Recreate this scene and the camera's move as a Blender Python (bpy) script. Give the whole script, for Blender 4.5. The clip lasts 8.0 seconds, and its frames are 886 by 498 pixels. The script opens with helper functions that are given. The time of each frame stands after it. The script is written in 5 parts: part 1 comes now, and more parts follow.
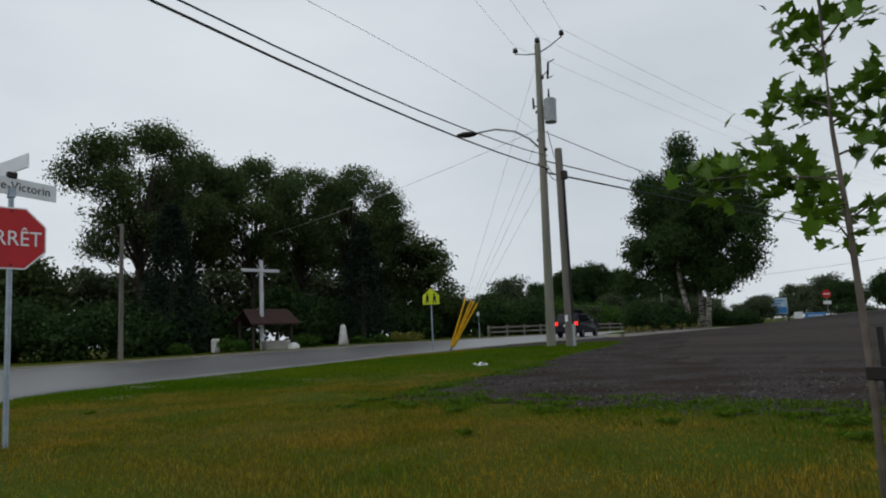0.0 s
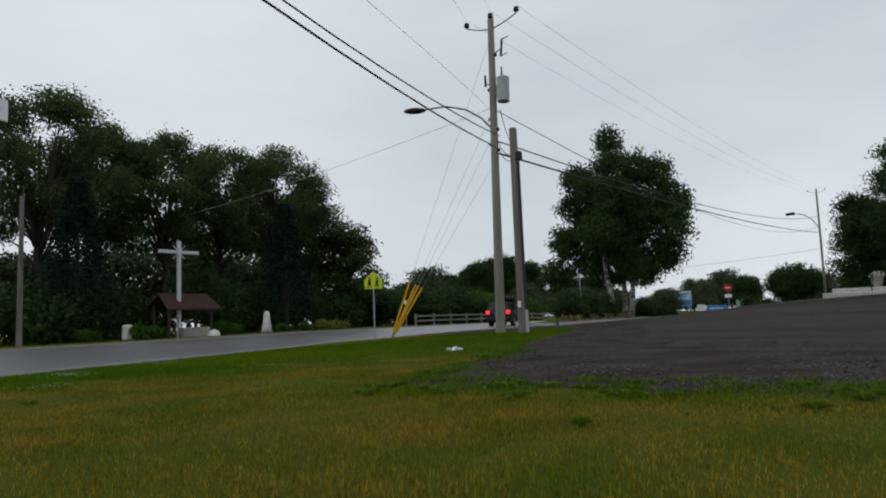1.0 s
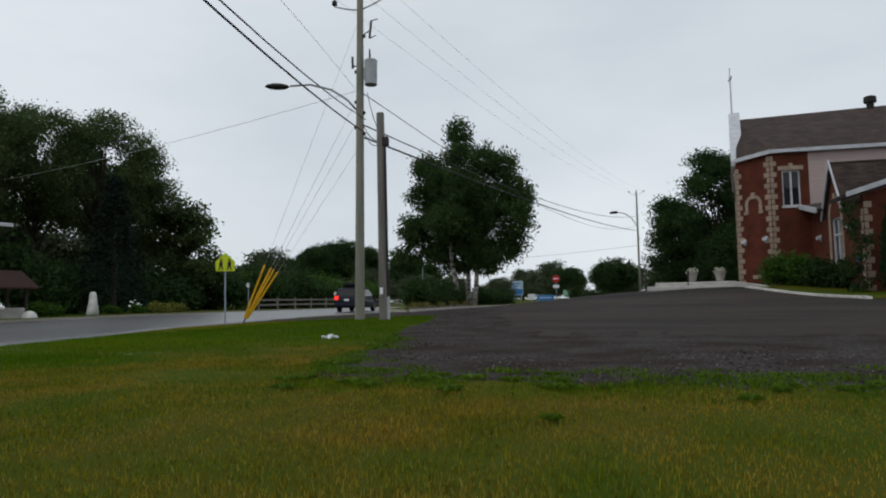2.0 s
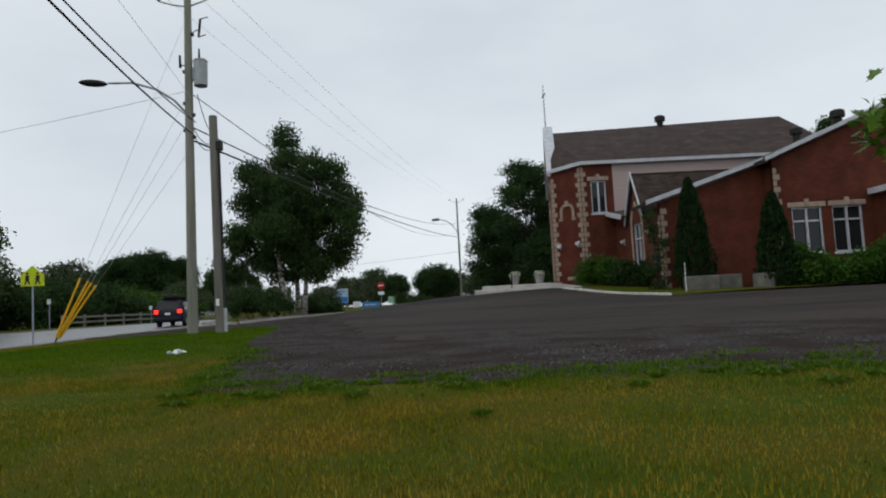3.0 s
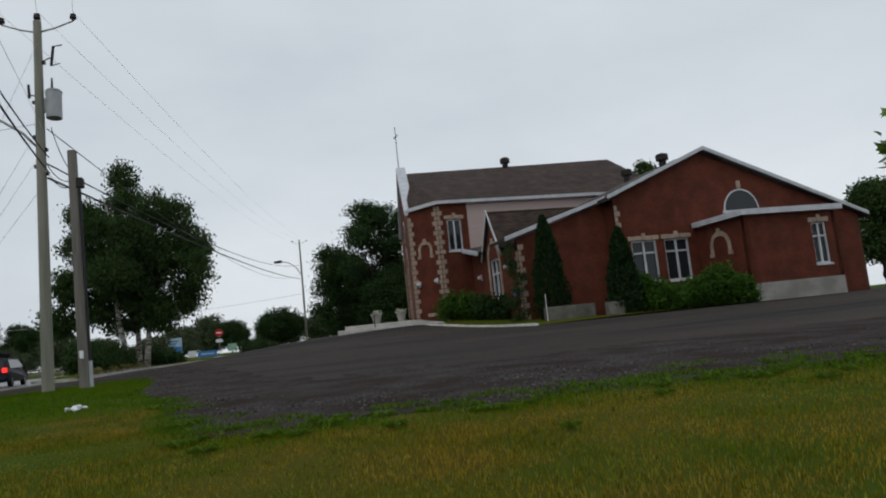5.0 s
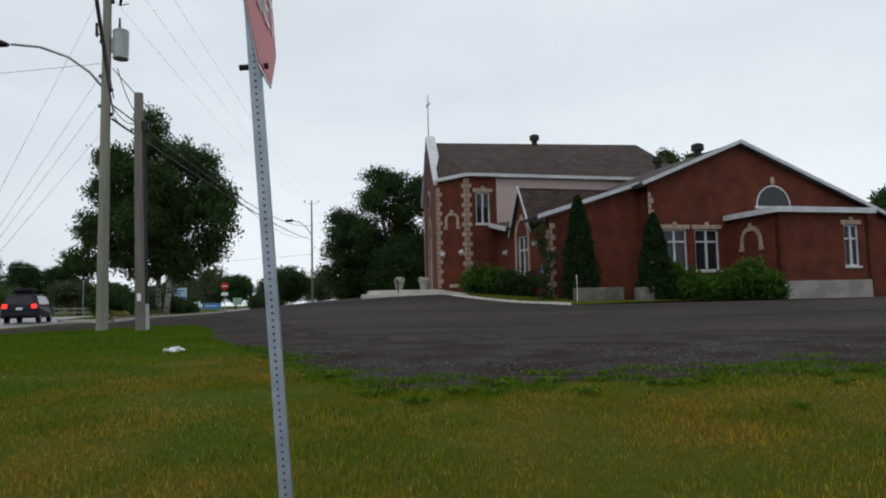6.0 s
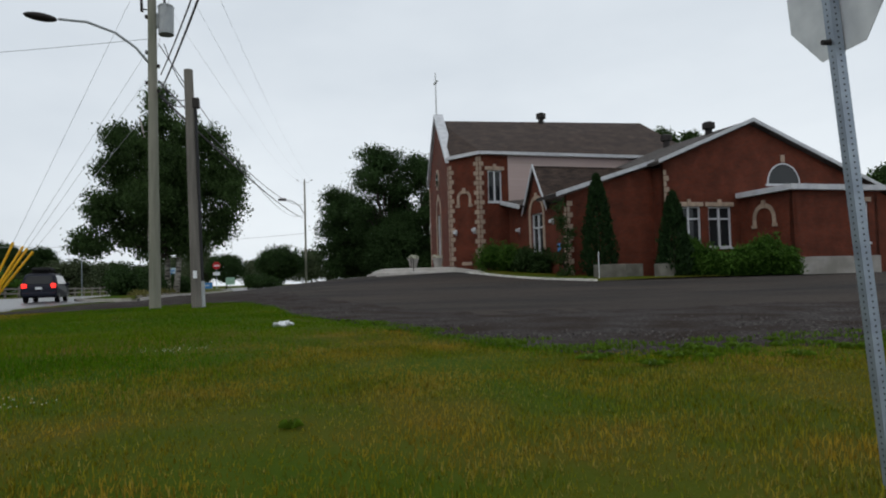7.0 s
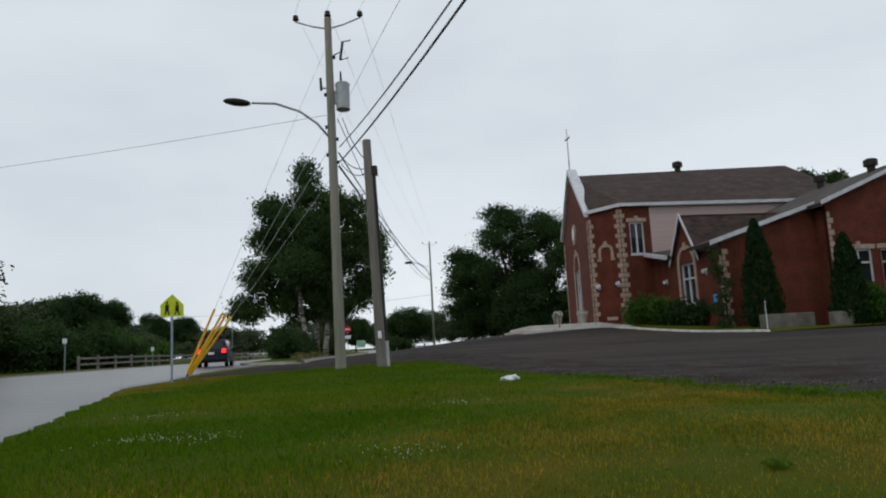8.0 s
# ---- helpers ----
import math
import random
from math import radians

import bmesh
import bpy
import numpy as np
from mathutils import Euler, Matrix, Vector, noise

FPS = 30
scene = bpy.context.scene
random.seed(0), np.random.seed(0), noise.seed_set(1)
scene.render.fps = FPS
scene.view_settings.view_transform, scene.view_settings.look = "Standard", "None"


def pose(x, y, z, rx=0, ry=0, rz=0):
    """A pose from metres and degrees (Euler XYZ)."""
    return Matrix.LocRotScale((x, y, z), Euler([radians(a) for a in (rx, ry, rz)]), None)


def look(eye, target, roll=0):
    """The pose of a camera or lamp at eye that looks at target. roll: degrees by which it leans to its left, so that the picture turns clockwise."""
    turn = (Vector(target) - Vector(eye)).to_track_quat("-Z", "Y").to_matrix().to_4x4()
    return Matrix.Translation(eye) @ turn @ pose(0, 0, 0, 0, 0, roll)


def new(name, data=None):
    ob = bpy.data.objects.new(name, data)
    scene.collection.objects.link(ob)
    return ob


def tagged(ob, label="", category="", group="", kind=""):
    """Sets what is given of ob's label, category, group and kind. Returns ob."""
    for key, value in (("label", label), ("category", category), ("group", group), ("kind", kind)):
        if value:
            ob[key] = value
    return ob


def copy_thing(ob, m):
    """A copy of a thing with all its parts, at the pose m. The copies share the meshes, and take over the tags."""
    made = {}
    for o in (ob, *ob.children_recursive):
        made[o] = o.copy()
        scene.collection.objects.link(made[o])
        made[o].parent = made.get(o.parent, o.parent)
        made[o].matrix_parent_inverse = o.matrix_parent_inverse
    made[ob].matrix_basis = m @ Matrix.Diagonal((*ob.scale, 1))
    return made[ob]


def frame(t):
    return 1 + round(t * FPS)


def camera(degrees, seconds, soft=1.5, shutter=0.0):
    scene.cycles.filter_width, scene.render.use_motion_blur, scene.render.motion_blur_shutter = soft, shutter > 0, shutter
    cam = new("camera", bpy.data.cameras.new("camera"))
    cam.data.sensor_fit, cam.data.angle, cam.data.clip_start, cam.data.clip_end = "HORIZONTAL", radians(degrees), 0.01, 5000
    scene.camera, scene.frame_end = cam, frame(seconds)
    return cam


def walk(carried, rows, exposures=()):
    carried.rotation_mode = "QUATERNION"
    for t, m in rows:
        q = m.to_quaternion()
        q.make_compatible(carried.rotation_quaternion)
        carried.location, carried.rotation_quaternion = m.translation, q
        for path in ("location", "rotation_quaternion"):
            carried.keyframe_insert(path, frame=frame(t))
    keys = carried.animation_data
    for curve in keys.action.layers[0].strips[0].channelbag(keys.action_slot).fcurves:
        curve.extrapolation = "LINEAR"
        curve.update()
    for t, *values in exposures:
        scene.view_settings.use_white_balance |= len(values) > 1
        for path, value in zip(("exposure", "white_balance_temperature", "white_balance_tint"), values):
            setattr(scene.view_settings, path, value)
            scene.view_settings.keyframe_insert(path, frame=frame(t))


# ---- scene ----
cam = camera(64.7, 8.0, soft=2.0)
PATH = [
    (0, (-0.726, 1.388, 0.629), (0.744, 2.723, 0.866), -2.6),
    (0.5, (-0.534, 2.606, 0.544), (1.035, 3.814, 0.823), -0.1),
    (1, (-0.541, 3.56, 0.481), (1.091, 4.698, 0.682), -2.2),
    (1.2, (-0.572, 3.834, 0.488), (1.076, 4.947, 0.703), -3.6),
    (2.5, (-0.923, 4.938, 0.595), (1.027, 5.366, 0.713), 0.1),
    (3, (-1.079, 5.327, 0.561), (0.901, 5.567, 0.71), -3.1),
    (3.5, (-1.169, 5.651, 0.56), (0.816, 5.767, 0.777), -2.5),
    (4, (-1.181, 6.004, 0.551), (0.801, 6.014, 0.82), -5.3),
    (4.5, (-1.219, 6.512, 0.532), (0.764, 6.494, 0.796), -5.8),
    (4.7, (-1.221, 6.79, 0.533), (0.754, 6.626, 0.801), -7.4),
    (5.8, (-1.112, 8.856, 0.616), (0.864, 8.579, 0.754), -2.7),
    (6, (-1.094, 9.294, 0.617), (0.886, 9.056, 0.765), -1.3),
    (6.5, (-1.025, 10.512, 0.575), (0.961, 10.373, 0.771), 0.9),
    (7, (-1.037, 11.786, 0.574), (0.94, 11.492, 0.661), -1.6),
    (7.5, (-0.993, 13.034, 0.55), (0.992, 12.926, 0.767), -1.0),
    (8, (-0.939, 13.961, 0.526), (1.043, 13.98, 0.795), -3.1),
]
walk(cam, [(t, look(eye, target, roll)) for t, eye, target, roll in PATH], [(0, -0.18), (1, -0.15), (2.5, -0.03), (3.5, 0.02), (4, -0.06), (4.5, -0.18), (4.7, -0.18), (6, 0.12), (7, 0.06), (7.5, 0.08), (8, 0.0)])

# ---- light: overcast sky, weak wide sun ----
world = bpy.data.worlds.new("overcast_sky")
scene.world = world
world.use_nodes = True
wn, wl = world.node_tree.nodes, world.node_tree.links
wn.clear()
w_out = wn.new("ShaderNodeOutputWorld")
w_bg = wn.new("ShaderNodeBackground")
w_sky = wn.new("ShaderNodeTexSky")
w_sky.sky_type, w_sky.sun_disc = "NISHITA", False
w_sky.sun_elevation, w_sky.sun_rotation = radians(48), radians(-70)
w_sky.air_density, w_sky.dust_density = 1.0, 4.0
w_co = wn.new("ShaderNodeTexCoord")
w_map = wn.new("ShaderNodeMapping")
w_map.inputs["Scale"].default_value = (1.0, 1.0, 2.6)
w_noise = wn.new("ShaderNodeTexNoise")
w_noise.inputs["Scale"].default_value = 1.6
w_noise.inputs["Detail"].default_value = 5
w_ramp = wn.new("ShaderNodeValToRGB")
w_ramp.color_ramp.elements[0].position, w_ramp.color_ramp.elements[0].color = 0.3, (6.5, 7.1, 7.7, 1)
w_ramp.color_ramp.elements[1].position, w_ramp.color_ramp.elements[1].color = 0.72, (8.5, 9.05, 9.5, 1)
w_mix = wn.new("ShaderNodeMix")
w_mix.data_type = "RGBA"
w_mix.inputs[0].default_value = 0.93
wl.new(w_co.outputs["Generated"], w_map.inputs["Vector"])
wl.new(w_map.outputs["Vector"], w_noise.inputs["Vector"])
wl.new(w_noise.outputs["Fac"], w_ramp.inputs["Fac"])
wl.new(w_sky.outputs["Color"], w_mix.inputs[6])
wl.new(w_ramp.outputs["Color"], w_mix.inputs[7])
wl.new(w_mix.outputs[2], w_bg.inputs["Color"])
w_bg.inputs["Strength"].default_value = 0.1
wl.new(w_bg.outputs["Background"], w_out.inputs["Surface"])

sun = new("sun", bpy.data.lights.new("sun", "SUN"))
sun.data.energy, sun.data.angle, sun.data.color = 0.4, radians(30), (1.0, 0.97, 0.92)
sun.matrix_world = look((-30, 40, 60), (0, 0, 0))


# ---- materials ----
def mat(name, base, rough=0.8, metal=0.0, second=None, scale=4.0, third=None, scale3=0.5, bump=0.3, bscale=60.0, island=0.0, thin=False, spec=0.3, stretch=(1, 1, 1)):
    """A surface with two scales of colour change, relief, and an optional change from piece to piece."""
    m = bpy.data.materials.new(name)
    m.use_nodes = True
    n, l = m.node_tree.nodes, m.node_tree.links
    b = n["Principled BSDF"]
    b.inputs["Roughness"].default_value, b.inputs["Metallic"].default_value = rough, metal
    b.inputs["Specular IOR Level"].default_value = spec
    co = n.new("ShaderNodeTexCoord")
    mp = n.new("ShaderNodeMapping")
    mp.inputs["Scale"].default_value = stretch
    l.new(co.outputs["Object"], mp.inputs["Vector"])
    col = None

    def mix(fac, c1, c2):
        x = n.new("ShaderNodeMix")
        x.data_type = "RGBA"
        if isinstance(fac, float):
            x.inputs[0].default_value = fac
        else:
            l.new(fac, x.inputs[0])
        for i, c in ((6, c1), (7, c2)):
            if isinstance(c, tuple):
                x.inputs[i].default_value = (*c, 1)
            else:
                l.new(c, x.inputs[i])
        return x.outputs[2]

    def cloud(s, lo=0.35, hi=0.65, detail=4):
        t = n.new("ShaderNodeTexNoise")
        t.inputs["Scale"].default_value, t.inputs["Detail"].default_value = s, detail
        l.new(mp.outputs["Vector"], t.inputs["Vector"])
        r = n.new("ShaderNodeMapRange")
        r.inputs["From Min"].default_value, r.inputs["From Max"].default_value = lo, hi
        l.new(t.outputs["Fac"], r.inputs["Value"])
        return r.outputs["Result"]

    col = mix(cloud(scale), base, second or tuple(c * 0.75 for c in base))
    if third:
        col = mix(cloud(scale3), col, third)
    if island:
        g = n.new("ShaderNodeNewGeometry")
        o = n.new("ShaderNodeObjectInfo")
        add = n.new("ShaderNodeMath")
        add.operation = "ADD"
        l.new(g.outputs["Random Per Island"], add.inputs[0])
        l.new(o.outputs["Random"], add.inputs[1])
        fr = n.new("ShaderNodeMath")
        fr.operation = "FRACT"
        l.new(add.outputs[0], fr.inputs[0])
        hs = n.new("ShaderNodeHueSaturation")
        mr = n.new("ShaderNodeMapRange")
        mr.inputs["To Min"].default_value, mr.inputs["To Max"].default_value = 1 - island, 1 + island
        l.new(fr.outputs[0], mr.inputs["Value"])
        l.new(mr.outputs["Result"], hs.inputs["Value"])
        l.new(col, hs.inputs["Color"])
        col = hs.outputs["Color"]
    l.new(col, b.inputs["Base Color"])
    if bump:
        t = n.new("ShaderNodeTexNoise")
        t.inputs["Scale"].default_value, t.inputs["Detail"].default_value = bscale, 5
        l.new(mp.outputs["Vector"], t.inputs["Vector"])
        bp = n.new("ShaderNodeBump")
        bp.inputs["Strength"].default_value, bp.inputs["Distance"].default_value = bump, 0.02
        l.new(t.outputs["Fac"], bp.inputs["Height"])
        l.new(bp.outputs["Normal"], b.inputs["Normal"])
    if thin:
        tr = n.new("ShaderNodeBsdfTranslucent")
        l.new(col, tr.inputs["Color"])
        ms = n.new("ShaderNodeMixShader")
        ms.inputs[0].default_value = 0.35
        l.new(b.outputs[0], ms.inputs[1])
        l.new(tr.outputs[0], ms.inputs[2])
        l.new(ms.outputs[0], n["Material Output"].inputs["Surface"])
    return m


def coursed(name, c1, c2, joint, width, height, gap, rough=0.85, rotate=True, bump=0.4):
    """Brickwork or shingles laid in the local x-z plane (walls) or x-y plane (roofs)."""
    m = bpy.data.materials.new(name)
    m.use_nodes = True
    n, l = m.node_tree.nodes, m.node_tree.links
    b = n["Principled BSDF"]
    b.inputs["Roughness"].default_value = rough
    b.inputs["Specular IOR Level"].default_value = 0.2
    co = n.new("ShaderNodeTexCoord")
    mp = n.new("ShaderNodeMapping")
    if rotate:
        mp.inputs["Rotation"].default_value = (radians(-90), 0, 0)
    l.new(co.outputs["Object"], mp.inputs["Vector"])
    t = n.new("ShaderNodeTexBrick")
    t.inputs["Scale"].default_value = 1.0
    t.inputs["Brick Width"].default_value, t.inputs["Row Height"].default_value, t.inputs["Mortar Size"].default_value = width, height, gap
    t.inputs["Color1"].default_value, t.inputs["Color2"].default_value, t.inputs["Mortar"].default_value = (*c1, 1), (*c2, 1), (*joint, 1)
    t.inputs["Mortar Smooth"].default_value = 0.3
    l.new(mp.outputs["Vector"], t.inputs["Vector"])
    nz = n.new("ShaderNodeTexNoise")
    nz.inputs["Scale"].default_value, nz.inputs["Detail"].default_value = 0.9, 6
    l.new(co.outputs["Object"], nz.inputs["Vector"])
    hs = n.new("ShaderNodeHueSaturation")
    mr = n.new("ShaderNodeMapRange")
    mr.inputs["From Min"].default_value, mr.inputs["From Max"].default_value = 0.3, 0.7
    mr.inputs["To Min"].default_value, mr.inputs["To Max"].default_value = 0.72, 1.25
    l.new(nz.outputs["Fac"], mr.inputs["Value"])
    l.new(mr.outputs["Result"], hs.inputs["Value"])
    l.new(t.outputs["Color"], hs.inputs["Color"])
    l.new(hs.outputs["Color"], b.inputs["Base Color"])
    bp = n.new("ShaderNodeBump")
    bp.inputs["Strength"].default_value, bp.inputs["Distance"].default_value, bp.invert = bump, 0.01, True
    l.new(t.outputs["Fac"], bp.inputs["Height"])
    l.new(bp.outputs["Normal"], b.inputs["Normal"])
    return m


GRASS_SOIL = mat("lawn_soil", (0.052, 0.064, 0.004), 0.95, second=(0.09, 0.07, 0.008), scale=1.1, third=(0.035, 0.07, 0.003), scale3=0.22, bump=0.8, bscale=45, spec=0.05)
BLADE = mat("grass_blade", (0.13, 0.13, 0.006), 0.9, second=(0.06, 0.12, 0.004), scale=0.55, third=(0.27, 0.18, 0.02), scale3=1.1, bump=0, island=0.5, thin=True, spec=0.05)
STRAW = mat("dry_straw_blade", (0.33, 0.26, 0.06), 0.9, second=(0.22, 0.18, 0.045), scale=1.5, bump=0, island=0.4, thin=True, spec=0.05)
GREEN_BLADE = mat("green_grass_blade", (0.07, 0.145, 0.003), 0.9, second=(0.1, 0.15, 0.004), scale=0.5, third=(0.05, 0.12, 0.003), scale3=0.2, bump=0, island=0.3, thin=True, spec=0.05)
WEED = mat("weed_leaf", (0.085, 0.15, 0.012), 0.5, bump=0, island=0.3, thin=True, spec=0.05)
CLOVER = mat("clover_flower", (0.55, 0.55, 0.42), 0.8, bump=0)
GRAVEL = mat("lot_gravel", (0.014, 0.0125, 0.0122), 0.95, second=(0.092, 0.083, 0.08), scale=17, third=(0.03, 0.0225, 0.019), scale3=0.9, bump=1.0, bscale=30, spec=0.03)
STONE_BIT = mat("loose_stone", (0.085, 0.078, 0.075), 0.95, bump=0.3, island=0.8, spec=0.1)
ROAD = mat("worn_asphalt", (0.10, 0.10, 0.105), 0.33, second=(0.08, 0.08, 0.085), scale=1.2, third=(0.12, 0.118, 0.118), scale3=0.15, bump=0.3, bscale=80, spec=0.5)
STREET = mat("street_asphalt", (0.075, 0.075, 0.078), 0.6, second=(0.055, 0.055, 0.057), scale=2, bump=0.4, bscale=80, spec=0.5)
VERGE = mat("verge_gravel", (0.16, 0.145, 0.12), 0.95, second=(0.11, 0.10, 0.075), scale=3, bump=0.6, bscale=30)
PAINT_LINE = mat("road_paint", (0.42, 0.42, 0.40), 0.7, second=(0.2, 0.2, 0.2), scale=3)
CONCRETE = mat("concrete", (0.36, 0.345, 0.32), 0.9, second=(0.27, 0.26, 0.245), scale=1.6, third=(0.2, 0.19, 0.17), scale3=0.6, bump=0.3, bscale=30)
OLD_CONC = mat("stained_concrete", (0.19, 0.18, 0.16), 0.9, second=(0.12, 0.115, 0.1), scale=2.2, third=(0.085, 0.08, 0.065), scale3=0.9, bump=0.3, bscale=30)
PALE_CONC = mat("pale_concrete", (0.5, 0.48, 0.45), 0.9, second=(0.38, 0.36, 0.33), scale=2, bump=0.3, bscale=30)
KERB_WHITE = mat("white_kerb_paint", (0.66, 0.65, 0.61), 0.8, second=(0.42, 0.4, 0.37), scale=3.5, bump=0.3)
BRICK = coursed("red_brick", (0.124, 0.0255, 0.011), (0.082, 0.0175, 0.0085), (0.085, 0.04, 0.027), 0.22, 0.075, 0.01)
SHINGLE = coursed("brown_shingle", (0.066, 0.044, 0.034), (0.032, 0.023, 0.02), (0.022, 0.017, 0.015), 0.45, 0.16, 0.012, rotate=False)
SHINGLE_GREY = coursed("grey_shingle", (0.075, 0.064, 0.058), (0.048, 0.042, 0.039), (0.035, 0.03, 0.029), 0.45, 0.16, 0.012, rotate=False)
STONE = mat("quoin_stone", (0.37, 0.285, 0.215), 0.9, second=(0.27, 0.205, 0.16), scale=3, bump=0.3, island=0.12)
SIDING = mat("pink_siding", (0.46, 0.36, 0.34), 0.7, second=(0.41, 0.32, 0.30), scale=0.7, bump=0.15, bscale=8, stretch=(0.2, 0.2, 9))
WHITE = mat("white_trim", (0.54, 0.555, 0.58), 0.5, second=(0.43, 0.44, 0.47), scale=2, bump=0.05)
DARK_METAL = mat("dark_vent_metal", (0.028, 0.024, 0.022), 0.6, metal=0.3, bump=0.1)
GALV = mat("galvanised_steel", (0.33, 0.38, 0.43), 0.45, metal=0.6, second=(0.25, 0.29, 0.34), scale=9, bump=0.1, bscale=90)
GREY_METAL = mat("grey_painted_metal", (0.36, 0.38, 0.39), 0.5, metal=0.2, second=(0.29, 0.31, 0.32), scale=3, bump=0.05)
POLE_WOOD = mat("weathered_green_pole", (0.215, 0.22, 0.172), 0.9, second=(0.14, 0.148, 0.115), scale=3.0, third=(0.26, 0.25, 0.205), scale3=1.1, bump=0.6, bscale=25, stretch=(3, 3, 0.25))
POLE_GREY = mat("weathered_grey_pole", (0.15, 0.138, 0.123), 0.9, second=(0.09, 0.083, 0.075), scale=3.0, third=(0.195, 0.18, 0.158), scale3=1.1, bump=0.6, bscale=25, stretch=(3, 3, 0.25))
CABLE = mat("black_cable", (0.02, 0.02, 0.022), 0.6, bump=0)
WIRE = mat("bare_wire", (0.40, 0.42, 0.44), 0.5, metal=0.3, bump=0)
YELLOW = mat("yellow_plastic", (0.78, 0.44, 0.015), 0.5, second=(0.68, 0.36, 0.012), scale=4, bump=0.05)
SIGN_YELLOW = mat("fluorescent_yellow_sheet", (0.62, 0.72, 0.015), 0.45, bump=0)
SIGN_RED = mat("red_sign_sheet", (0.48, 0.012, 0.016), 0.4, second=(0.40, 0.01, 0.014), scale=3, bump=0)
SIGN_WHITE = mat("white_sign_sheet", (0.74, 0.76, 0.78), 0.4, second=(0.66, 0.68, 0.71), scale=5, bump=0)
SIGN_BACK = mat("bare_aluminium_back", (0.62, 0.64, 0.64), 0.5, metal=0.2, second=(0.5, 0.52, 0.53), scale=7, bump=0.05)
# print on the signs, and the painted shade inside the stop-sign post
BLACK = mat("black_print_and_post_shade", (0.015, 0.015, 0.016), 0.5, bump=0)
BARK = mat("dark_bark", (0.055, 0.045, 0.036), 0.95, second=(0.035, 0.03, 0.025), scale=6, bump=0.8, bscale=18, stretch=(1, 1, 0.3))
BIRCH_BARK = mat("birch_bark", (0.48, 0.45, 0.40), 0.8, second=(0.06, 0.055, 0.05), scale=2.2, bump=0.3, stretch=(1, 1, 3.5))
YOUNG_BARK = mat("young_maple_bark", (0.17, 0.14, 0.115), 0.9, second=(0.11, 0.09, 0.075), scale=8, bump=0.4, bscale=30)
LEAF_OPEN = mat("grey_green_leaf", (0.0805, 0.115, 0.0414), 0.6, second=(0.0483, 0.0759, 0.0276), scale=0.25, bump=0, island=0.4, thin=True, spec=0.05)
LEAF_BIRCH = mat("birch_leaf", (0.054, 0.0945, 0.0297), 0.55, second=(0.0378, 0.0675, 0.0216), scale=0.3, bump=0, island=0.4, thin=True, spec=0.05)
LEAF_DARK = mat("dark_leaf", (0.0405, 0.07425, 0.0243), 0.6, second=(0.0297, 0.0567, 0.0189), scale=0.3, bump=0, island=0.4, thin=True, spec=0.05)
LEAF_BRIGHT = mat("bright_bush_leaf", (0.062, 0.13, 0.02), 0.55, second=(0.038, 0.088, 0.014), scale=0.5, bump=0, island=0.4, thin=True, spec=0.05)
LEAF_MAPLE = mat("young_maple_leaf", (0.10, 0.19, 0.016), 0.45, second=(0.065, 0.14, 0.012), scale=1.2, bump=0, island=0.35, thin=True)
# distance haze is put into this leaf colour: paler and greyer green
LEAF_FAR = mat("hazed_far_leaf", (0.075, 0.095, 0.05), 0.7, second=(0.05, 0.07, 0.035), scale=0.2, bump=0, island=0.35, spec=0.05)
NEEDLE = mat("spruce_needle", (0.016, 0.028, 0.018), 0.7, second=(0.011, 0.02, 0.014), scale=0.5, bump=0, island=0.4, spec=0.05)
CEDAR = mat("cedar_foliage", (0.017, 0.0357, 0.01105), 0.7, second=(0.01105, 0.0255, 0.0085), scale=1.5, bump=0, island=0.4, spec=0.05)
OLD_FENCE = mat("grey_fence_board", (0.24, 0.225, 0.2), 0.9, second=(0.16, 0.15, 0.135), scale=3, bump=0.3)
# brown roof, its colour darkened to carry the shade of the trees
ROOF_BROWN = mat("shaded_brown_shelter_roof", (0.035, 0.016, 0.013), 0.9, second=(0.04, 0.02, 0.016), scale=3, bump=0.3)
WHITE_STONE = mat("whitewashed_stone", (0.66, 0.65, 0.62), 0.9, second=(0.5, 0.49, 0.46), scale=3, bump=0.3, bscale=15)
CAR_PAINT = mat("dark_blue_car_paint", (0.006, 0.008, 0.02), 0.4, bump=0, spec=0.22)
TYRE = mat("tyre_rubber", (0.012, 0.012, 0.012), 0.9, bump=0)
RIM = mat("alloy_rim", (0.35, 0.35, 0.36), 0.35, metal=0.8, bump=0)
BLUE = mat("blue_banner", (0.03, 0.16, 0.42), 0.5, second=(0.05, 0.22, 0.5), scale=2, bump=0)
PALE_BLUE = mat("pale_blue_banner", (0.45, 0.58, 0.68), 0.5, bump=0)


def glass(name, tint, rough=0.05):
    m = bpy.data.materials.new(name)
    m.use_nodes = True
    b = m.node_tree.nodes["Principled BSDF"]
    b.inputs["Base Color"].default_value = (*tint, 1)
    b.inputs["Roughness"].default_value = rough
    b.inputs["Specular IOR Level"].default_value = 0.35
    return m


PANE = glass("dark_window_glass", (0.016, 0.019, 0.021))
CAR_GLASS = glass("car_glass", (0.01, 0.012, 0.014))
TAIL = bpy.data.materials.new("lit_tail_lamp")
TAIL.use_nodes = True
TAIL.node_tree.nodes["Principled BSDF"].inputs["Base Color"].default_value = (0.6, 0.01, 0.01, 1)
TAIL.node_tree.nodes["Principled BSDF"].inputs["Emission Color"].default_value = (1.0, 0.03, 0.02, 1)
TAIL.node_tree.nodes["Principled BSDF"].inputs["Emission Strength"].default_value = 1.6


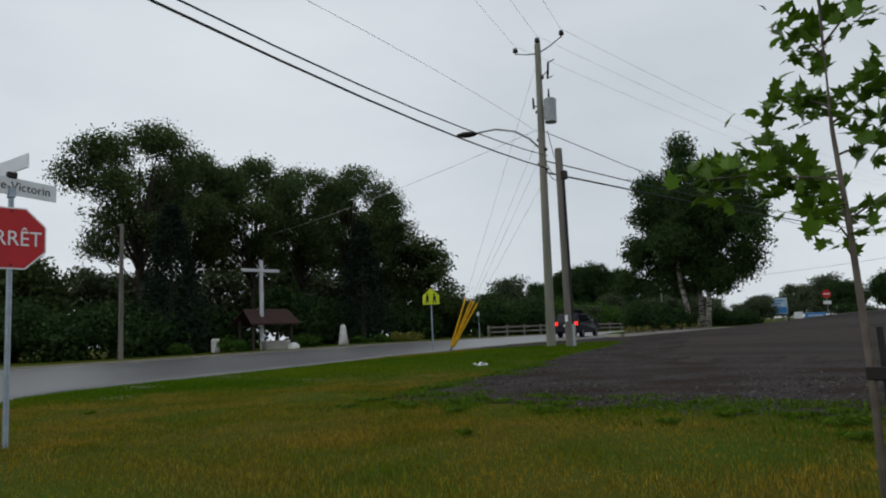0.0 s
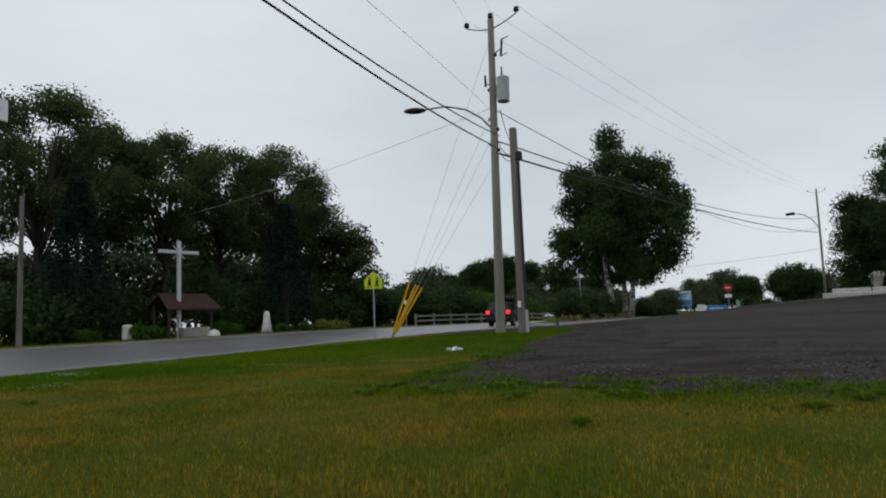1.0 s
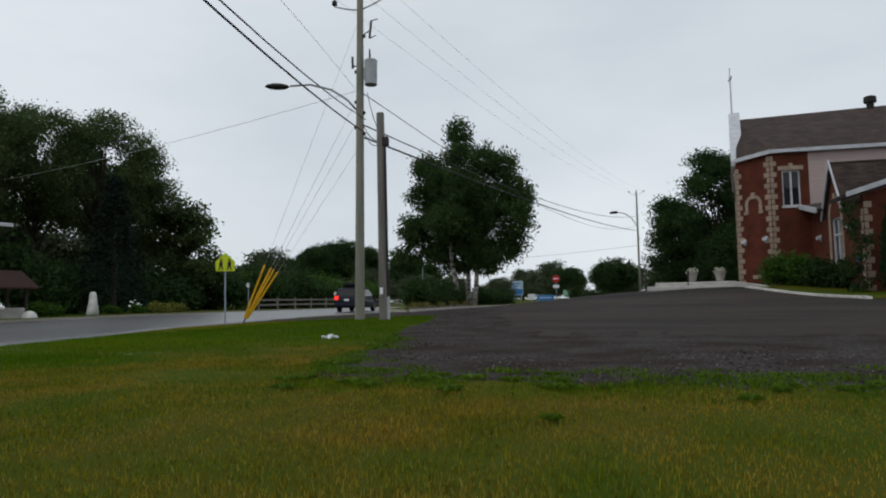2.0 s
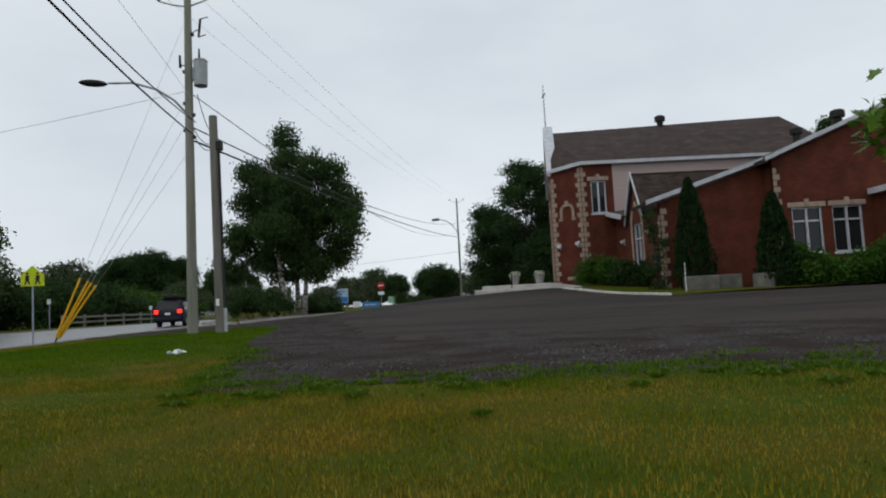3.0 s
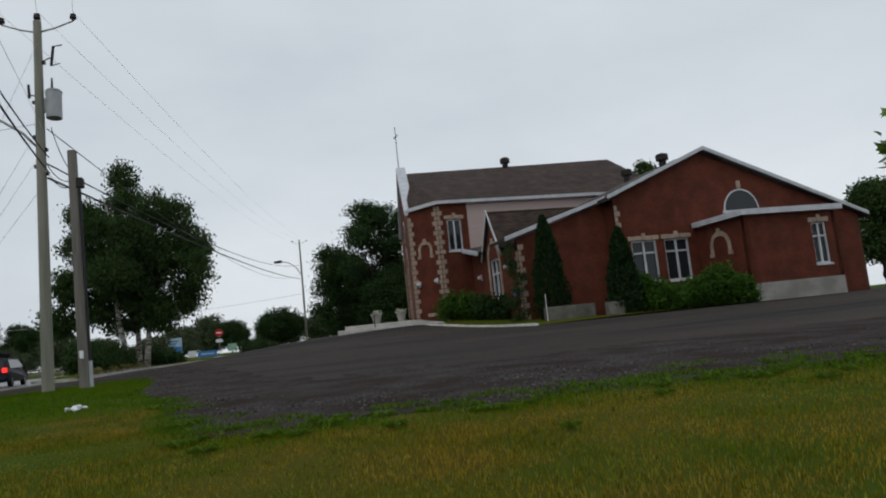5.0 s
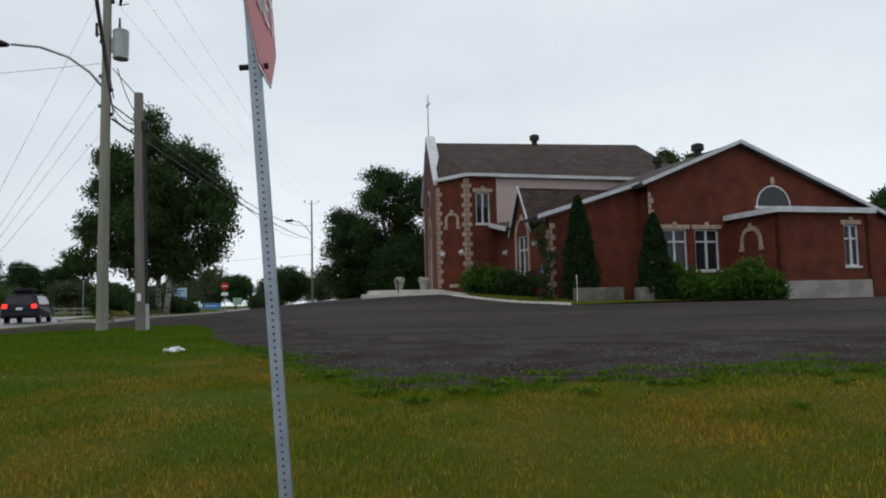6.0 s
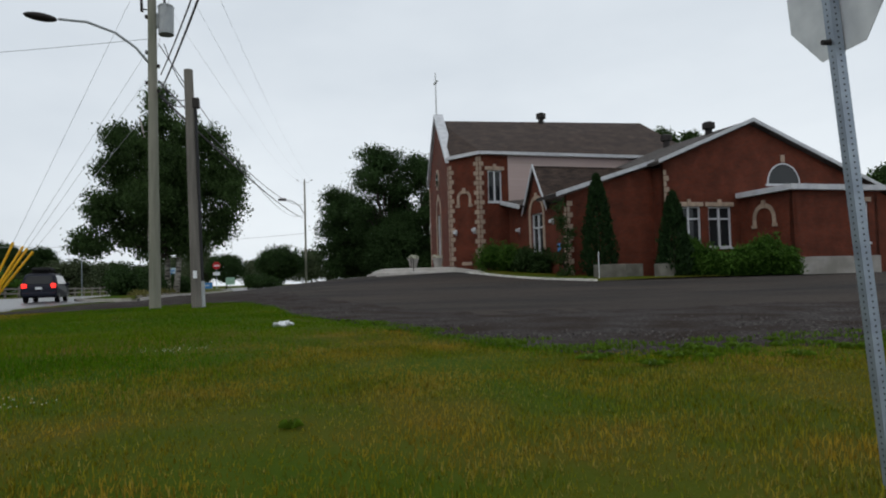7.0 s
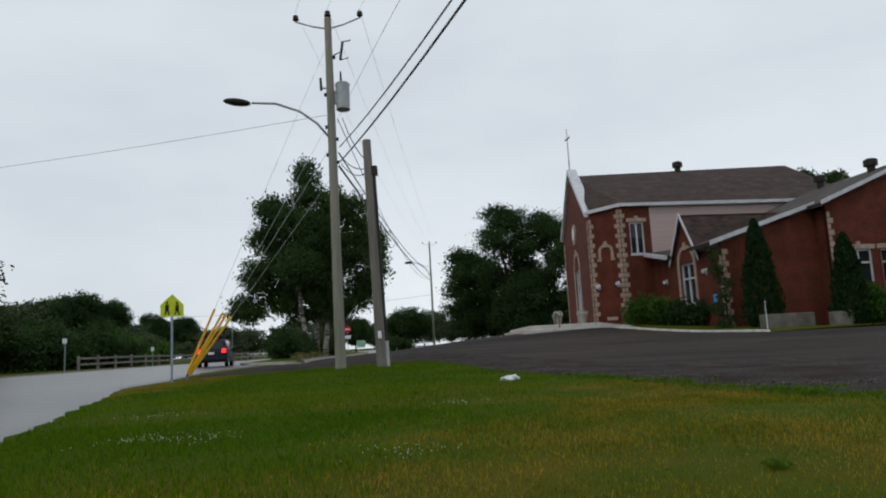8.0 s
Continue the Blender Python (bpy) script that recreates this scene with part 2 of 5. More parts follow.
# ---- building helpers ----
def part(name, bm, material, parent=None, label="", m=None, smooth=False):
    """Links a bmesh as one mesh object, under a thing or a part when one is given."""
    me = bpy.data.meshes.new(name)
    bmesh.ops.recalc_face_normals(bm, faces=bm.faces)
    if smooth:
        for f in bm.faces:
            f.smooth = True
    bm.to_mesh(me)
    bm.free()
    me.materials.append(material)
    ob = new(name, me)
    if m is not None:
        ob.matrix_basis = m
    if parent is not None:
        ob.parent = parent
    return tagged(ob, label)


def raw(name, verts, faces, material, parent=None, label="", m=None, smooth=False):
    me = bpy.data.meshes.new(name)
    me.from_pydata([tuple(v) for v in verts], [], faces)
    me.materials.append(material)
    if smooth:
        me.polygons.foreach_set("use_smooth", [True] * len(me.polygons))
    me.update()
    ob = new(name, me)
    if m is not None:
        ob.matrix_basis = m
    if parent is not None:
        ob.parent = parent
    return tagged(ob, label)


def share(name, me, parent, m, label=""):
    ob = new(name, me)
    ob.parent = parent
    ob.matrix_basis = m
    return tagged(ob, label)


def thing(name, m, label, category, group="", kind=""):
    ob = new(name)
    ob.empty_display_size = 0.2
    ob.matrix_basis = m
    return tagged(ob, label, category, group, kind)


def box(bm, x0, y0, z0, x1, y1, z1, bevel=0.0):
    r = bmesh.ops.create_cube(bm, size=1.0, matrix=Matrix.LocRotScale(((x0 + x1) / 2, (y0 + y1) / 2, (z0 + z1) / 2), None, (abs(x1 - x0), abs(y1 - y0), abs(z1 - z0))))
    if bevel:
        es = list({e for v in r["verts"] for e in v.link_edges})
        bmesh.ops.bevel(bm, geom=es, offset=bevel, segments=1, affect="EDGES")
    return bm


def rod(bm, p0, p1, r0, r1=None, n=8):
    p0, p1 = Vector(p0), Vector(p1)
    d = p1 - p0
    m = Matrix.Translation((p0 + p1) / 2) @ d.to_track_quat("Z", "Y").to_matrix().to_4x4()
    bmesh.ops.create_cone(bm, cap_ends=True, segments=n, radius1=r0, radius2=r0 if r1 is None else r1, depth=d.length, matrix=m)
    return bm


def tube(bm, pts, radii, n=6):
    """A bent tapering tube through the points."""
    rings = []
    for i, p in enumerate(pts):
        d = (pts[min(i + 1, len(pts) - 1)] - pts[max(i - 1, 0)]).normalized()
        q = d.to_track_quat("Z", "Y")
        rings.append([bm.verts.new(p + q @ Vector((math.cos(k * 2 * math.pi / n) * radii[i], math.sin(k * 2 * math.pi / n) * radii[i], 0))) for k in range(n)])
    for a, b in zip(rings, rings[1:]):
        for k in range(n):
            bm.faces.new((a[k], a[(k + 1) % n], b[(k + 1) % n], b[k]))
    bm.faces.new(rings[-1])
    bm.faces.new(rings[0][::-1])
    return bm


def prism(bm, outline, y0, y1):
    """The x-z outline pushed from y0 to y1."""
    a = [bm.verts.new((x, y0, z)) for x, z in outline]
    b = [bm.verts.new((x, y1, z)) for x, z in outline]
    bm.faces.new(a)
    bm.faces.new(b[::-1])
    for i in range(len(a)):
        j = (i + 1) % len(a)
        bm.faces.new((a[i], b[i], b[j], a[j]))
    return bm


def slab(bm, top, thick):
    """A sheet of the given top corners with a thickness straight down."""
    a = [bm.verts.new(p) for p in top]
    b = [bm.verts.new((p[0], p[1], p[2] - thick)) for p in top]
    bm.faces.new(a)
    bm.faces.new(b[::-1])
    for i in range(len(a)):
        j = (i + 1) % len(a)
        bm.faces.new((a[i], b[i], b[j], a[j]))
    return bm


def wall_mesh(x0, x1, zb, top, holes, thick, breaks=()):
    """A wall along local x from x0 to x1, its foot at zb, its top given by a function of x, with holes (xa, xb, za, zb) cut right through."""
    bm = bmesh.new()
    xs = sorted({x0, x1, *breaks, *[h[0] for h in holes], *[h[1] for h in holes]})
    for a, b in zip(xs, xs[1:]):
        inner = [h for h in holes if h[0] <= a + 1e-6 and h[1] >= b - 1e-6]
        spans, z = [], zb
        for h in sorted(inner, key=lambda q: q[2]):
            spans.append(((z, z), (h[2], h[2])))
            z = h[3]
        spans.append(((z, z), (top(a), top(b))))
        for (la, lb), (ha, hb) in spans:
            prism(bm, [(a, la), (b, lb), (b, hb), (a, ha)], 0, thick)
    bmesh.ops.remove_doubles(bm, verts=bm.verts, dist=0.0005)
    return bm


def sm(v, lo, hi):
    t = min(max((v - lo) / (hi - lo), 0.0), 1.0)
    return t * t * (3 - 2 * t)


# ---- ground, road, lot ----
def gz(x, y):
    """Height of the ground: nearly flat lawn, a lot that climbs to the church, a cambered road, a bank beyond it."""
    lot = 0.56 * sm(x, 12, 36) * (1 - 0.75 * sm(y, 12, 24))
    hill = 0.95 * math.exp(-(((x - 52) / (10 if x < 52 else 14)) ** 2 + ((y - 3) / 12) ** 2))
    bank = 0.26 * sm(y, 26, 42) * (1 - 0.8 * sm(x, 50, 80))
    crown = 0.06 * math.exp(-(((x - 13) / 7) ** 2 + ((y - 14) / 5) ** 2))
    return -0.33 + lot + hill + bank + crown


def lot_edge(y):
    """Where the lawn ends and the lot begins."""
    knots = [(-90, 6.6), (2, 6.5), (8.7, 6.2), (9.3, 6.8), (9.85, 8.3), (10.4, 10.2), (11.0, 12.3), (11.9, 14.5), (13.0, 17.3), (13.9, 21.2), (14.8, 24.0), (16.6, 25.7), (18, 25.9), (24, 25.4), (40, 25.4)]
    for (ya, xa), (yb, xb) in zip(knots, knots[1:]):
        if y <= yb:
            return xa + (xb - xa) * (y - ya) / (yb - ya) + 0.42 * noise.noise((y * 0.9, 3.1, 0)) + 0.22 * noise.noise((y * 3.3, 7.7, 0))
    return 25.4


def road_near(x):
    """Near edge of the main road, which flares into the side street."""
    return 24.1 + 1.6 * sm(x, 21, 34) - 0.36 * min(max(0, 20.5 - x), 16) - 9.0 * (1 - sm(x, 0.4, 6.0)) ** 2


def steps(a, b, n):
    return [a + (b - a) * i / n for i in range(n + 1)]


def sheet(name, xs_of, ys, z_of, material, label, category):
    """A sheet in rows of y; xs_of(y) gives the places along a row."""
    verts, faces, w = [], [], None
    for y in ys:
        xs = xs_of(y)
        w = len(xs)
        verts += [(x, y, z_of(x, y, i)) for i, x in enumerate(xs)]
    for r in range(len(ys) - 1):
        for c in range(w - 1):
            k = r * w + c
            faces.append((k, k + 1, k + w + 1, k + w))
    ob = raw(name, verts, faces, material, smooth=True)
    return tagged(ob, label, category, kind="structure")


gx = [-1500, -600, -250, -120, -60] + steps(-40, 0, 20) + steps(0.5, 30, 60) + steps(31, 90, 60) + [100, 120, 150, 200, 300, 600, 1500]
gy = [-1500, -600, -250, -120, -70] + steps(-50, -12, 19) + steps(-11.5, 26, 76) + steps(27, 70, 44) + [80, 95, 120, 160, 250, 600, 1500]
sheet("ground", lambda y: gx, gy, lambda x, y, i: gz(x, y) - (0.14 if y > road_near(x) + 0.1 and y < 37 or x < -0.5 and x > -7.5 and y < 30 else 0) - (0.12 if x > lot_edge(y) + 1.5 and y < 24.4 and x < 118 and y > -38 else 0) + 0.03 * noise.noise((x * 0.7, y * 0.7, 0)), GRASS_SOIL, "mown patchy lawn, half green and half dry straw-coloured", "ground")

rx = [-900, -400, -200, -100, -60, -40, -30] + steps(-25, 80, 105) + [90, 100, 120, 150, 200, 300, 500, 900]
verts, faces = [], []
NR = 14
for x in rx:
    y0, y1 = road_near(x), 37.4
    for j in range(NR + 1):
        y = y0 - 0.15 + (y1 - y0) * (j - 1) / (NR - 1) if j > 1 else y0 + (0.2 * j - 0.1)
        verts.append((x, y, gz(x, y) + (0.03 if 0 < j < NR else -0.12)))
for i in range(len(rx) - 1):
    for j in range(NR):
        k = i * (NR + 1) + j
        faces.append((k, k + NR + 1, k + NR + 2, k + 1))
tagged(raw("road", verts, faces, ROAD, smooth=True), "damp pale grey asphalt two-lane main road", "road", kind="structure")

sheet("side_street", lambda y: [-7.8, -7.6, -5, -2.5, 0.3, 0.5], [-300, -120, -60] + steps(-40, 15, 28), lambda x, y, i: gz(x, y) + (0.022 if 0 < i < 5 else -0.08), STREET, "dark grey asphalt side street beside the lawn", "road")

bm = bmesh.new()
for x0 in range(-96, 190, 1):
    if x0 % 9 < 4:
        y = 31.0
        a = [bm.verts.new((x0 + dx, y + dy, gz(x0 + dx, y + dy) + 0.027)) for dx, dy in ((0, -0.06), (1, -0.06), (1, 0.06), (0, 0.06))]
        bm.faces.new(a)
tagged(part("lane_line", bm, PAINT_LINE), "worn dashed pale centre line on the road", "road marking", kind="structure")

verge_x = [-300, -120, -60] + steps(-40, 120, 80) + [160, 300]
sheet("verge", lambda y: verge_x, [37.2, 37.4, 38.2, 39.0, 39.3], lambda x, y, i: gz(x, y) + (0.012 if 37.3 < y < 39.2 else -0.05), VERGE, "pale gravel shoulder strewn with dry grass", "verge")

lot_y = [-40, -30, -24, -20, -17, -14] + steps(-12, 20, 160) + steps(20.4, 24.2, 8)
lot_grow = [0, 0.1, 0.25, 0.5, 0.8, 1.2, 1.7, 2.4, 3.2, 4.2, 5.5, 7, 9, 11.5, 14]
sheet("gravel_lot", lambda y: [lot_edge(y) + g for g in lot_grow], lot_y, lambda x, y, i: gz(x, y) + (-0.06, 0.0, 0.02)[min(i, 2)] + 0.012 * noise.noise((x * 2.2, y * 2.2, 5)), GRAVEL, "dark grey gravel and broken asphalt edge of the lot", "gravel")
ASPHALT_LOT = mat("lot_asphalt", (0.0135, 0.0135, 0.0137), 0.85, second=(0.038, 0.033, 0.029), scale=0.9, third=(0.047, 0.037, 0.031), scale3=0.22, bump=0.8, bscale=40, spec=0.08, stretch=(1, 0.22, 1))
sheet("asphalt_lot", lambda y: [lot_edge(y) + 4.5 + 0.5 * k for k in range(12)] + [lot_edge(y) + 10 + (118 - lot_edge(y) - 10) * (k / 40) ** 1.5 for k in range(1, 41)], [y for k, y in enumerate(lot_y) if k % 2 == 0], lambda x, y, i: gz(x, y) + (0.032 if i > 13 else -0.015 + 0.004 * i + 0.03 * noise.noise((x * 0.9, y * 0.35, 4)) * (1 - i / 16)), ASPHALT_LOT, "black damp asphalt parking lot", "parking lot")


# ---- church ----
CHURCH = pose(52.02, 3.28, 0, 0, 0, -81.35)
church = thing("church", CHURCH, "red brick church with pale stone quoins and brown shingle roofs", "church")
FOOT = -0.6


def run(u0, v0, u1, v1):
    """The pose of a wall whose local x runs from (u0, v0) to (u1, v1), with its thickness to the left of that way, and its length."""
    return pose(u0, v0, 0, 0, 0, math.degrees(math.atan2(v1 - v0, u1 - u0))), math.hypot(u1 - u0, v1 - v0)


def add_wall(line, top, holes=(), breaks=(), material=None, name="wall", foot=FOOT):
    m, length = run(*line)
    flat = top if callable(top) else (lambda x: top)
    return part(name, wall_mesh(0, length, foot, flat, list(holes), 0.3, breaks), material or BRICK, church, m=m), m


def add_window(m, xa, xb, za, zb, cols, bars, lintel=True):
    """A white window set in a hole of a wall: frame, panes, and a stone lintel with a keystone."""
    win = part("window", box(bmesh.new(), xa, 0.2, za, xb, 0.22, zb), PANE, church, "white framed window with dark glass", m=m)
    bm = bmesh.new()
    f = 0.09
    box(bm, xa, 0.08, za, xa + f, 0.19, zb), box(bm, xb - f, 0.08, za, xb, 0.19, zb)
    box(bm, xa + f, 0.08, za, xb - f, 0.19, za + f), box(bm, xa + f, 0.08, zb - f, xb - f, 0.19, zb)
    part("frame", bm, WHITE, win)
    for k in range(1, cols):
        x = xa + (xb - xa) * k / cols
        part("mullion", box(bmesh.new(), x - 0.06, 0.085, za + f, x + 0.06, 0.195, zb - f), WHITE, win)
    for z in bars:
        part("glazing_bar", box(bmesh.new(), xa + f, 0.09, z - 0.05, xb - f, 0.2, z + 0.05), WHITE, win)
    part("sill", box(bmesh.new(), xa - 0.08, -0.09, za - 0.13, xb + 0.08, 0.19, za - 0.003, 0.01), WHITE, win)
    if lintel:
        mid = (xa + xb) / 2
        bm = box(bmesh.new(), xa - 0.22, -0.06, zb + 0.01, xb + 0.22, 0.1, zb + 0.3, 0.015)
        part("lintel", bm, STONE, win)
        part("keystone", box(bmesh.new(), mid - 0.13, -0.1, zb + 0.02, mid + 0.13, 0.08, zb + 0.48, 0.015), STONE, win)
    return win


QUOIN_LONG, QUOIN_SHORT = (box(bmesh.new(), 0, -0.05, 0, w, 0.09, 0.33, 0.015) for w in (0.38, 0.2))
quoin_meshes = []
for q in (QUOIN_LONG, QUOIN_SHORT):
    me = bpy.data.meshes.new("quoin")
    bmesh.ops.recalc_face_normals(q, faces=q.faces)
    q.to_mesh(me)
    q.free()
    me.materials.append(STONE)
    quoin_meshes.append(me)


def add_quoins(m, x, z0, z1, way=1):
    """A stack of long and short corner stones beside the place x of a wall."""
    k, z = 0, z0
    while z + 0.36 < z1:
        share("quoin", quoin_meshes[k % 2], church, m @ Matrix.Translation((x, 0, z)) @ Matrix.Diagonal((way, 1, 1, 1)))
        z += 0.37
        k += 1


def add_arch(m, xc, zc, r, leg, width=0.26, label=""):
    """A stone arch of voussoirs with short legs and a keystone, each stone a piece of its own."""
    def stone(bm):
        part("arch_stone", bm, STONE, church, m=m)
    for k in range(9):
        a0, a1 = math.pi * (k + 0.03) / 9, math.pi * (k + 0.97) / 9
        ro, ri = r + width, r
        stone(prism(bmesh.new(), [(xc + ri * math.cos(a0), zc + ri * math.sin(a0)), (xc + ro * math.cos(a0), zc + ro * math.sin(a0)), (xc + ro * math.cos(a1), zc + ro * math.sin(a1)), (xc + ri * math.cos(a1), zc + ri * math.sin(a1))], -0.06, 0.1))
    for s in (-1, 1):
        stone(box(bmesh.new(), xc + s * r, -0.06, zc - leg, xc + s * (r + width), 0.1, zc - 0.01))
        stone(box(bmesh.new(), xc + s * (r - 0.02), -0.09, zc - leg - 0.22, xc + s * (r + width + 0.1), 0.1, zc - leg - 0.004))
    stone(box(bmesh.new(), xc - 0.13, -0.1, zc + r - 0.05, xc + 0.13, 0.09, zc + r + width + 0.18))


def add_lamp(m, x, z):
    bm = box(bmesh.new(), x - 0.1, -0.05, z, x + 0.1, 0.02, z + 0.45, 0.02)
    box(bm, x - 0.16, -0.28, z + 0.12, x + 0.16, -0.05, z + 0.36, 0.03)
    part("wall_lamp", bm, WHITE, church, "white box wall lamp", m=m)


# nave front: steep gable with a white coping
gable = lambda x: 9.75 + 4.9 * (1 - abs(x - 6.59) / 6.6)
w, m = add_wall((2.2, 13.0, 0, 0), gable, [(5.3, 7.7, 0.6, 6.2)], (6.59,), name="front_wall")
door = part("door", box(bmesh.new(), 5.5, 0.2, 1.3, 7.5, 0.26, 4.2), GREY_METAL, church, "pale front door under an arch", m=m)
part("door_window", box(bmesh.new(), 5.5, 0.2, 4.3, 7.5, 0.24, 6.2), PANE, door)
for x in (5.3, 6.45, 7.5):
    part("door_frame", box(bmesh.new(), x, 0.1, 1.2, x + 0.2, 0.19, 6.2), WHITE, door)
add_arch(m, 6.5, 6.2, 1.2, 4.6, 0.35)
bm = bmesh.new()
bmesh.ops.create_cone(bm, cap_ends=True, segments=24, radius1=0.9, radius2=0.9, depth=0.16, matrix=Matrix.Translation((6.5, -0.02, 9.2)) @ pose(0, 0, 0, 90))
part("round_window_surround", bm, STONE, church, m=m)
bm = bmesh.new()
bmesh.ops.create_cone(bm, cap_ends=True, segments=24, radius1=0.62, radius2=0.62, depth=0.2, matrix=Matrix.Translation((6.5, -0.03, 9.2)) @ pose(0, 0, 0, 90))
part("round_window", bm, PANE, church, m=m)
add_quoins(m, 12.95, 1.2, 9.6, -1)
add_quoins(m, 0.05, 1.2, 9.6, 1)
for s in (-1, 1):
    bm = prism(bmesh.new(), [(6.5, 14.55), (6.5 + s * 6.7, 9.55), (6.5 + s * 6.7, 9.95), (6.5, 14.95)], -0.25, 0.55)
    part("coping", bm, WHITE, church, m=m)
bm = rod(bmesh.new(), (1.1, 6.5, 14.6), (1.1, 6.5, 18.6), 0.075, 0.045)
box(bm, 1.04, 5.95, 17.65, 1.16, 7.05, 17.8)
part("steeple_cross", bm, SIGN_BACK, church, "thin pale metal cross on the gable")

# chamfered corners and sides of the front block
for line, far in (((0, 0, 1.9, -1.5), 0), ((4.0, 14.5, 2.2, 13.0), 1)):
    top = (lambda x: 9.7 + 0.17 * x) if not far else (lambda x: 10.1 - 0.17 * x)
    w, m = add_wall(line, top)
    if not far:
        add_arch(m, 1.2, 6.75, 0.38, 0.5, 0.2, "blind stone arch in the brickwork")
        add_lamp(m, 0.45, 3.9), add_lamp(m, 1.95, 4.0)
        add_quoins(m, 0.02, 1.2, 9.6), add_quoins(m, 2.4, 1.0, 9.9, -1)
        part("plaque", box(bmesh.new(), 0.9, -0.05, 1.6, 1.7, 0.05, 1.85, 0.01), STONE, church, m=m)
w, m = add_wall((1.9, -1.5, 4.3, -1.5), 10.05, [(0.73, 1.85, 6.4, 8.8)])
add_window(m, 0.73, 1.85, 6.4, 8.8, 2, [])
add_quoins(m, 0.02, 1.0, 9.9)
add_wall((4.3, -1.5, 21.4, -1.5), 10.05, material=SIDING, name="siding")
add_wall((21.4, 14.5, 4.0, 14.5), 10.05, material=SIDING, name="siding")
add_wall((21.4, -1.5, 21.4, 14.5), lambda x: 10.0 + 4.5 * (1 - abs(x - 8) / 8), breaks=(8,))


def add_roof(corners, material, thick=0.22):
    """A roof sheet with the local x along its first edge and local y up the slope."""
    p = [Vector(c) for c in corners]
    ex = (p[1] - p[0]).normalized()
    nz = ex.cross(p[-1] - p[0]).normalized()
    ey = nz.cross(ex)
    m = Matrix((ex, ey, nz)).transposed().to_4x4()
    m.translation = p[0]
    inv = m.inverted()
    return part("roof", slab(bmesh.new(), [inv @ q for q in p], thick), material, church, m=m)


add_roof([(1.9, -1.85, 10.2), (21.8, -1.85, 10.2), (21.4, 6.5, 14.95), (1.3, 6.5, 14.35)], SHINGLE)
add_roof([(0.05, -0.3, 9.95), (1.9, -1.85, 10.2), (1.3, 6.5, 14.35)], SHINGLE)
add_roof([(21.8, 14.85, 10.2), (4.0, 14.85, 10.2), (1.3, 6.5, 14.35), (21.4, 6.5, 14.95)], SHINGLE)
add_roof([(4.0, 14.85, 10.2), (2.3, 13.3, 9.95), (1.3, 6.5, 14.35)], SHINGLE)
bm = slab(bmesh.new(), [(1.9, -1.9, 10.22), (1.9, -1.55, 10.22), (21.4, -1.55, 10.22), (21.4, -1.9, 10.22)], 0.24)
part("fascia", bm, WHITE, church)
bm = slab(bmesh.new(), [(-0.1, -0.35, 9.99), (0.0, -0.02, 9.99), (1.88, -1.52, 10.23), (1.88, -1.9, 10.23)], 0.26)
part("fascia", bm, WHITE, church)

# side aisle with its small front gable, facing the front
porch = lambda x: 5.35 + 2.95 * max(0.0, 1 - abs(x - 5.0) / 1.9)
w, m = add_wall((4.3, -1.5, 4.3, -11.0), lambda x: porch(x) if abs(x - 5) < 1.9 else (6.2 - 0.15 * x if x < 3.2 else 5.4), [(4.1, 5.9, 2.3, 5.0)], (3.1, 5.0, 6.9, 3.101, 6.899))
add_window(m, 4.1, 5.9, 2.3, 5.0, 2, [4.0], False)
add_arch(m, 5.0, 5.0, 1.0, 3.0, 0.28)
add_lamp(m, 1.9, 3.8), add_lamp(m, 7.5, 4.0)
add_quoins(m, 9.45, 0.6, 5.4, -1)
part("blue_notice", box(bmesh.new(), 8.1, -0.03, 2.2, 8.5, 0.01, 2.7), BLUE, church, "small blue notice on the brick wall", m=m)
for s in (-1, 1):
    bm = prism(bmesh.new(), [(5.0, 8.2), (5.0 + s * 2.05, 5.0), (5.0 + s * 2.05, 5.3), (5.0, 8.5)], -0.28, -0.21)
    part("gable_trim", bm, WHITE, church, m=m)
add_roof([(4.1, -8.55, 5.2), (12.0, -8.55, 5.2), (12.0, -6.5, 8.36), (4.1, -6.5, 8.36)], SHINGLE, 0.15)
add_roof([(12.0, -4.45, 5.2), (4.1, -4.45, 5.2), (4.1, -6.5, 8.36), (12.0, -6.5, 8.36)], SHINGLE, 0.15)
add_roof([(3.7, -4.9, 5.75), (12.0, -4.9, 5.75), (12.0, -1.5, 7.3), (3.7, -1.5, 6.4)], SHINGLE_GREY, 0.15)
bm = slab(bmesh.new(), [(3.55, -4.9, 5.8), (3.55, -1.5, 6.45), (3.72, -1.5, 6.45), (3.72, -4.9, 5.8)], 0.3)
part("fascia", bm, WHITE, church)

# wing: a recessed part beside the aisle and the broad gable towards the lot
w, m = add_wall((4.3, -11.0, 10.7, -11.0), lambda x: 5.75 + 0.31 * x)
add_quoins(m, 0.02, 0.6, 5.7)
bm = prism(bmesh.new(), [(-0.9, 5.6), (6.3, 7.84), (6.3, 8.1), (-0.9, 5.87)], -0.45, -0.38)
part("rake_board", bm, WHITE, church, m=m)
add_wall((10.7, -10.7, 10.7, -12.2), 7.5)
broad = lambda x: 10.55 - 0.40 * abs(x - 6.95)
w, m = add_wall((10.7, -12.2, 29.9, -12.2), broad, [(0.95, 2.75, 2.2, 4.9), (3.35, 5.15, 2.2, 4.9)], (6.95,))
add_window(m, 0.95, 2.75, 2.2, 4.9, 2, [4.1])
add_window(m, 3.35, 5.15, 2.2, 4.9, 2, [4.1])
add_quoins(m, 0.02, 1.4, 7.65)
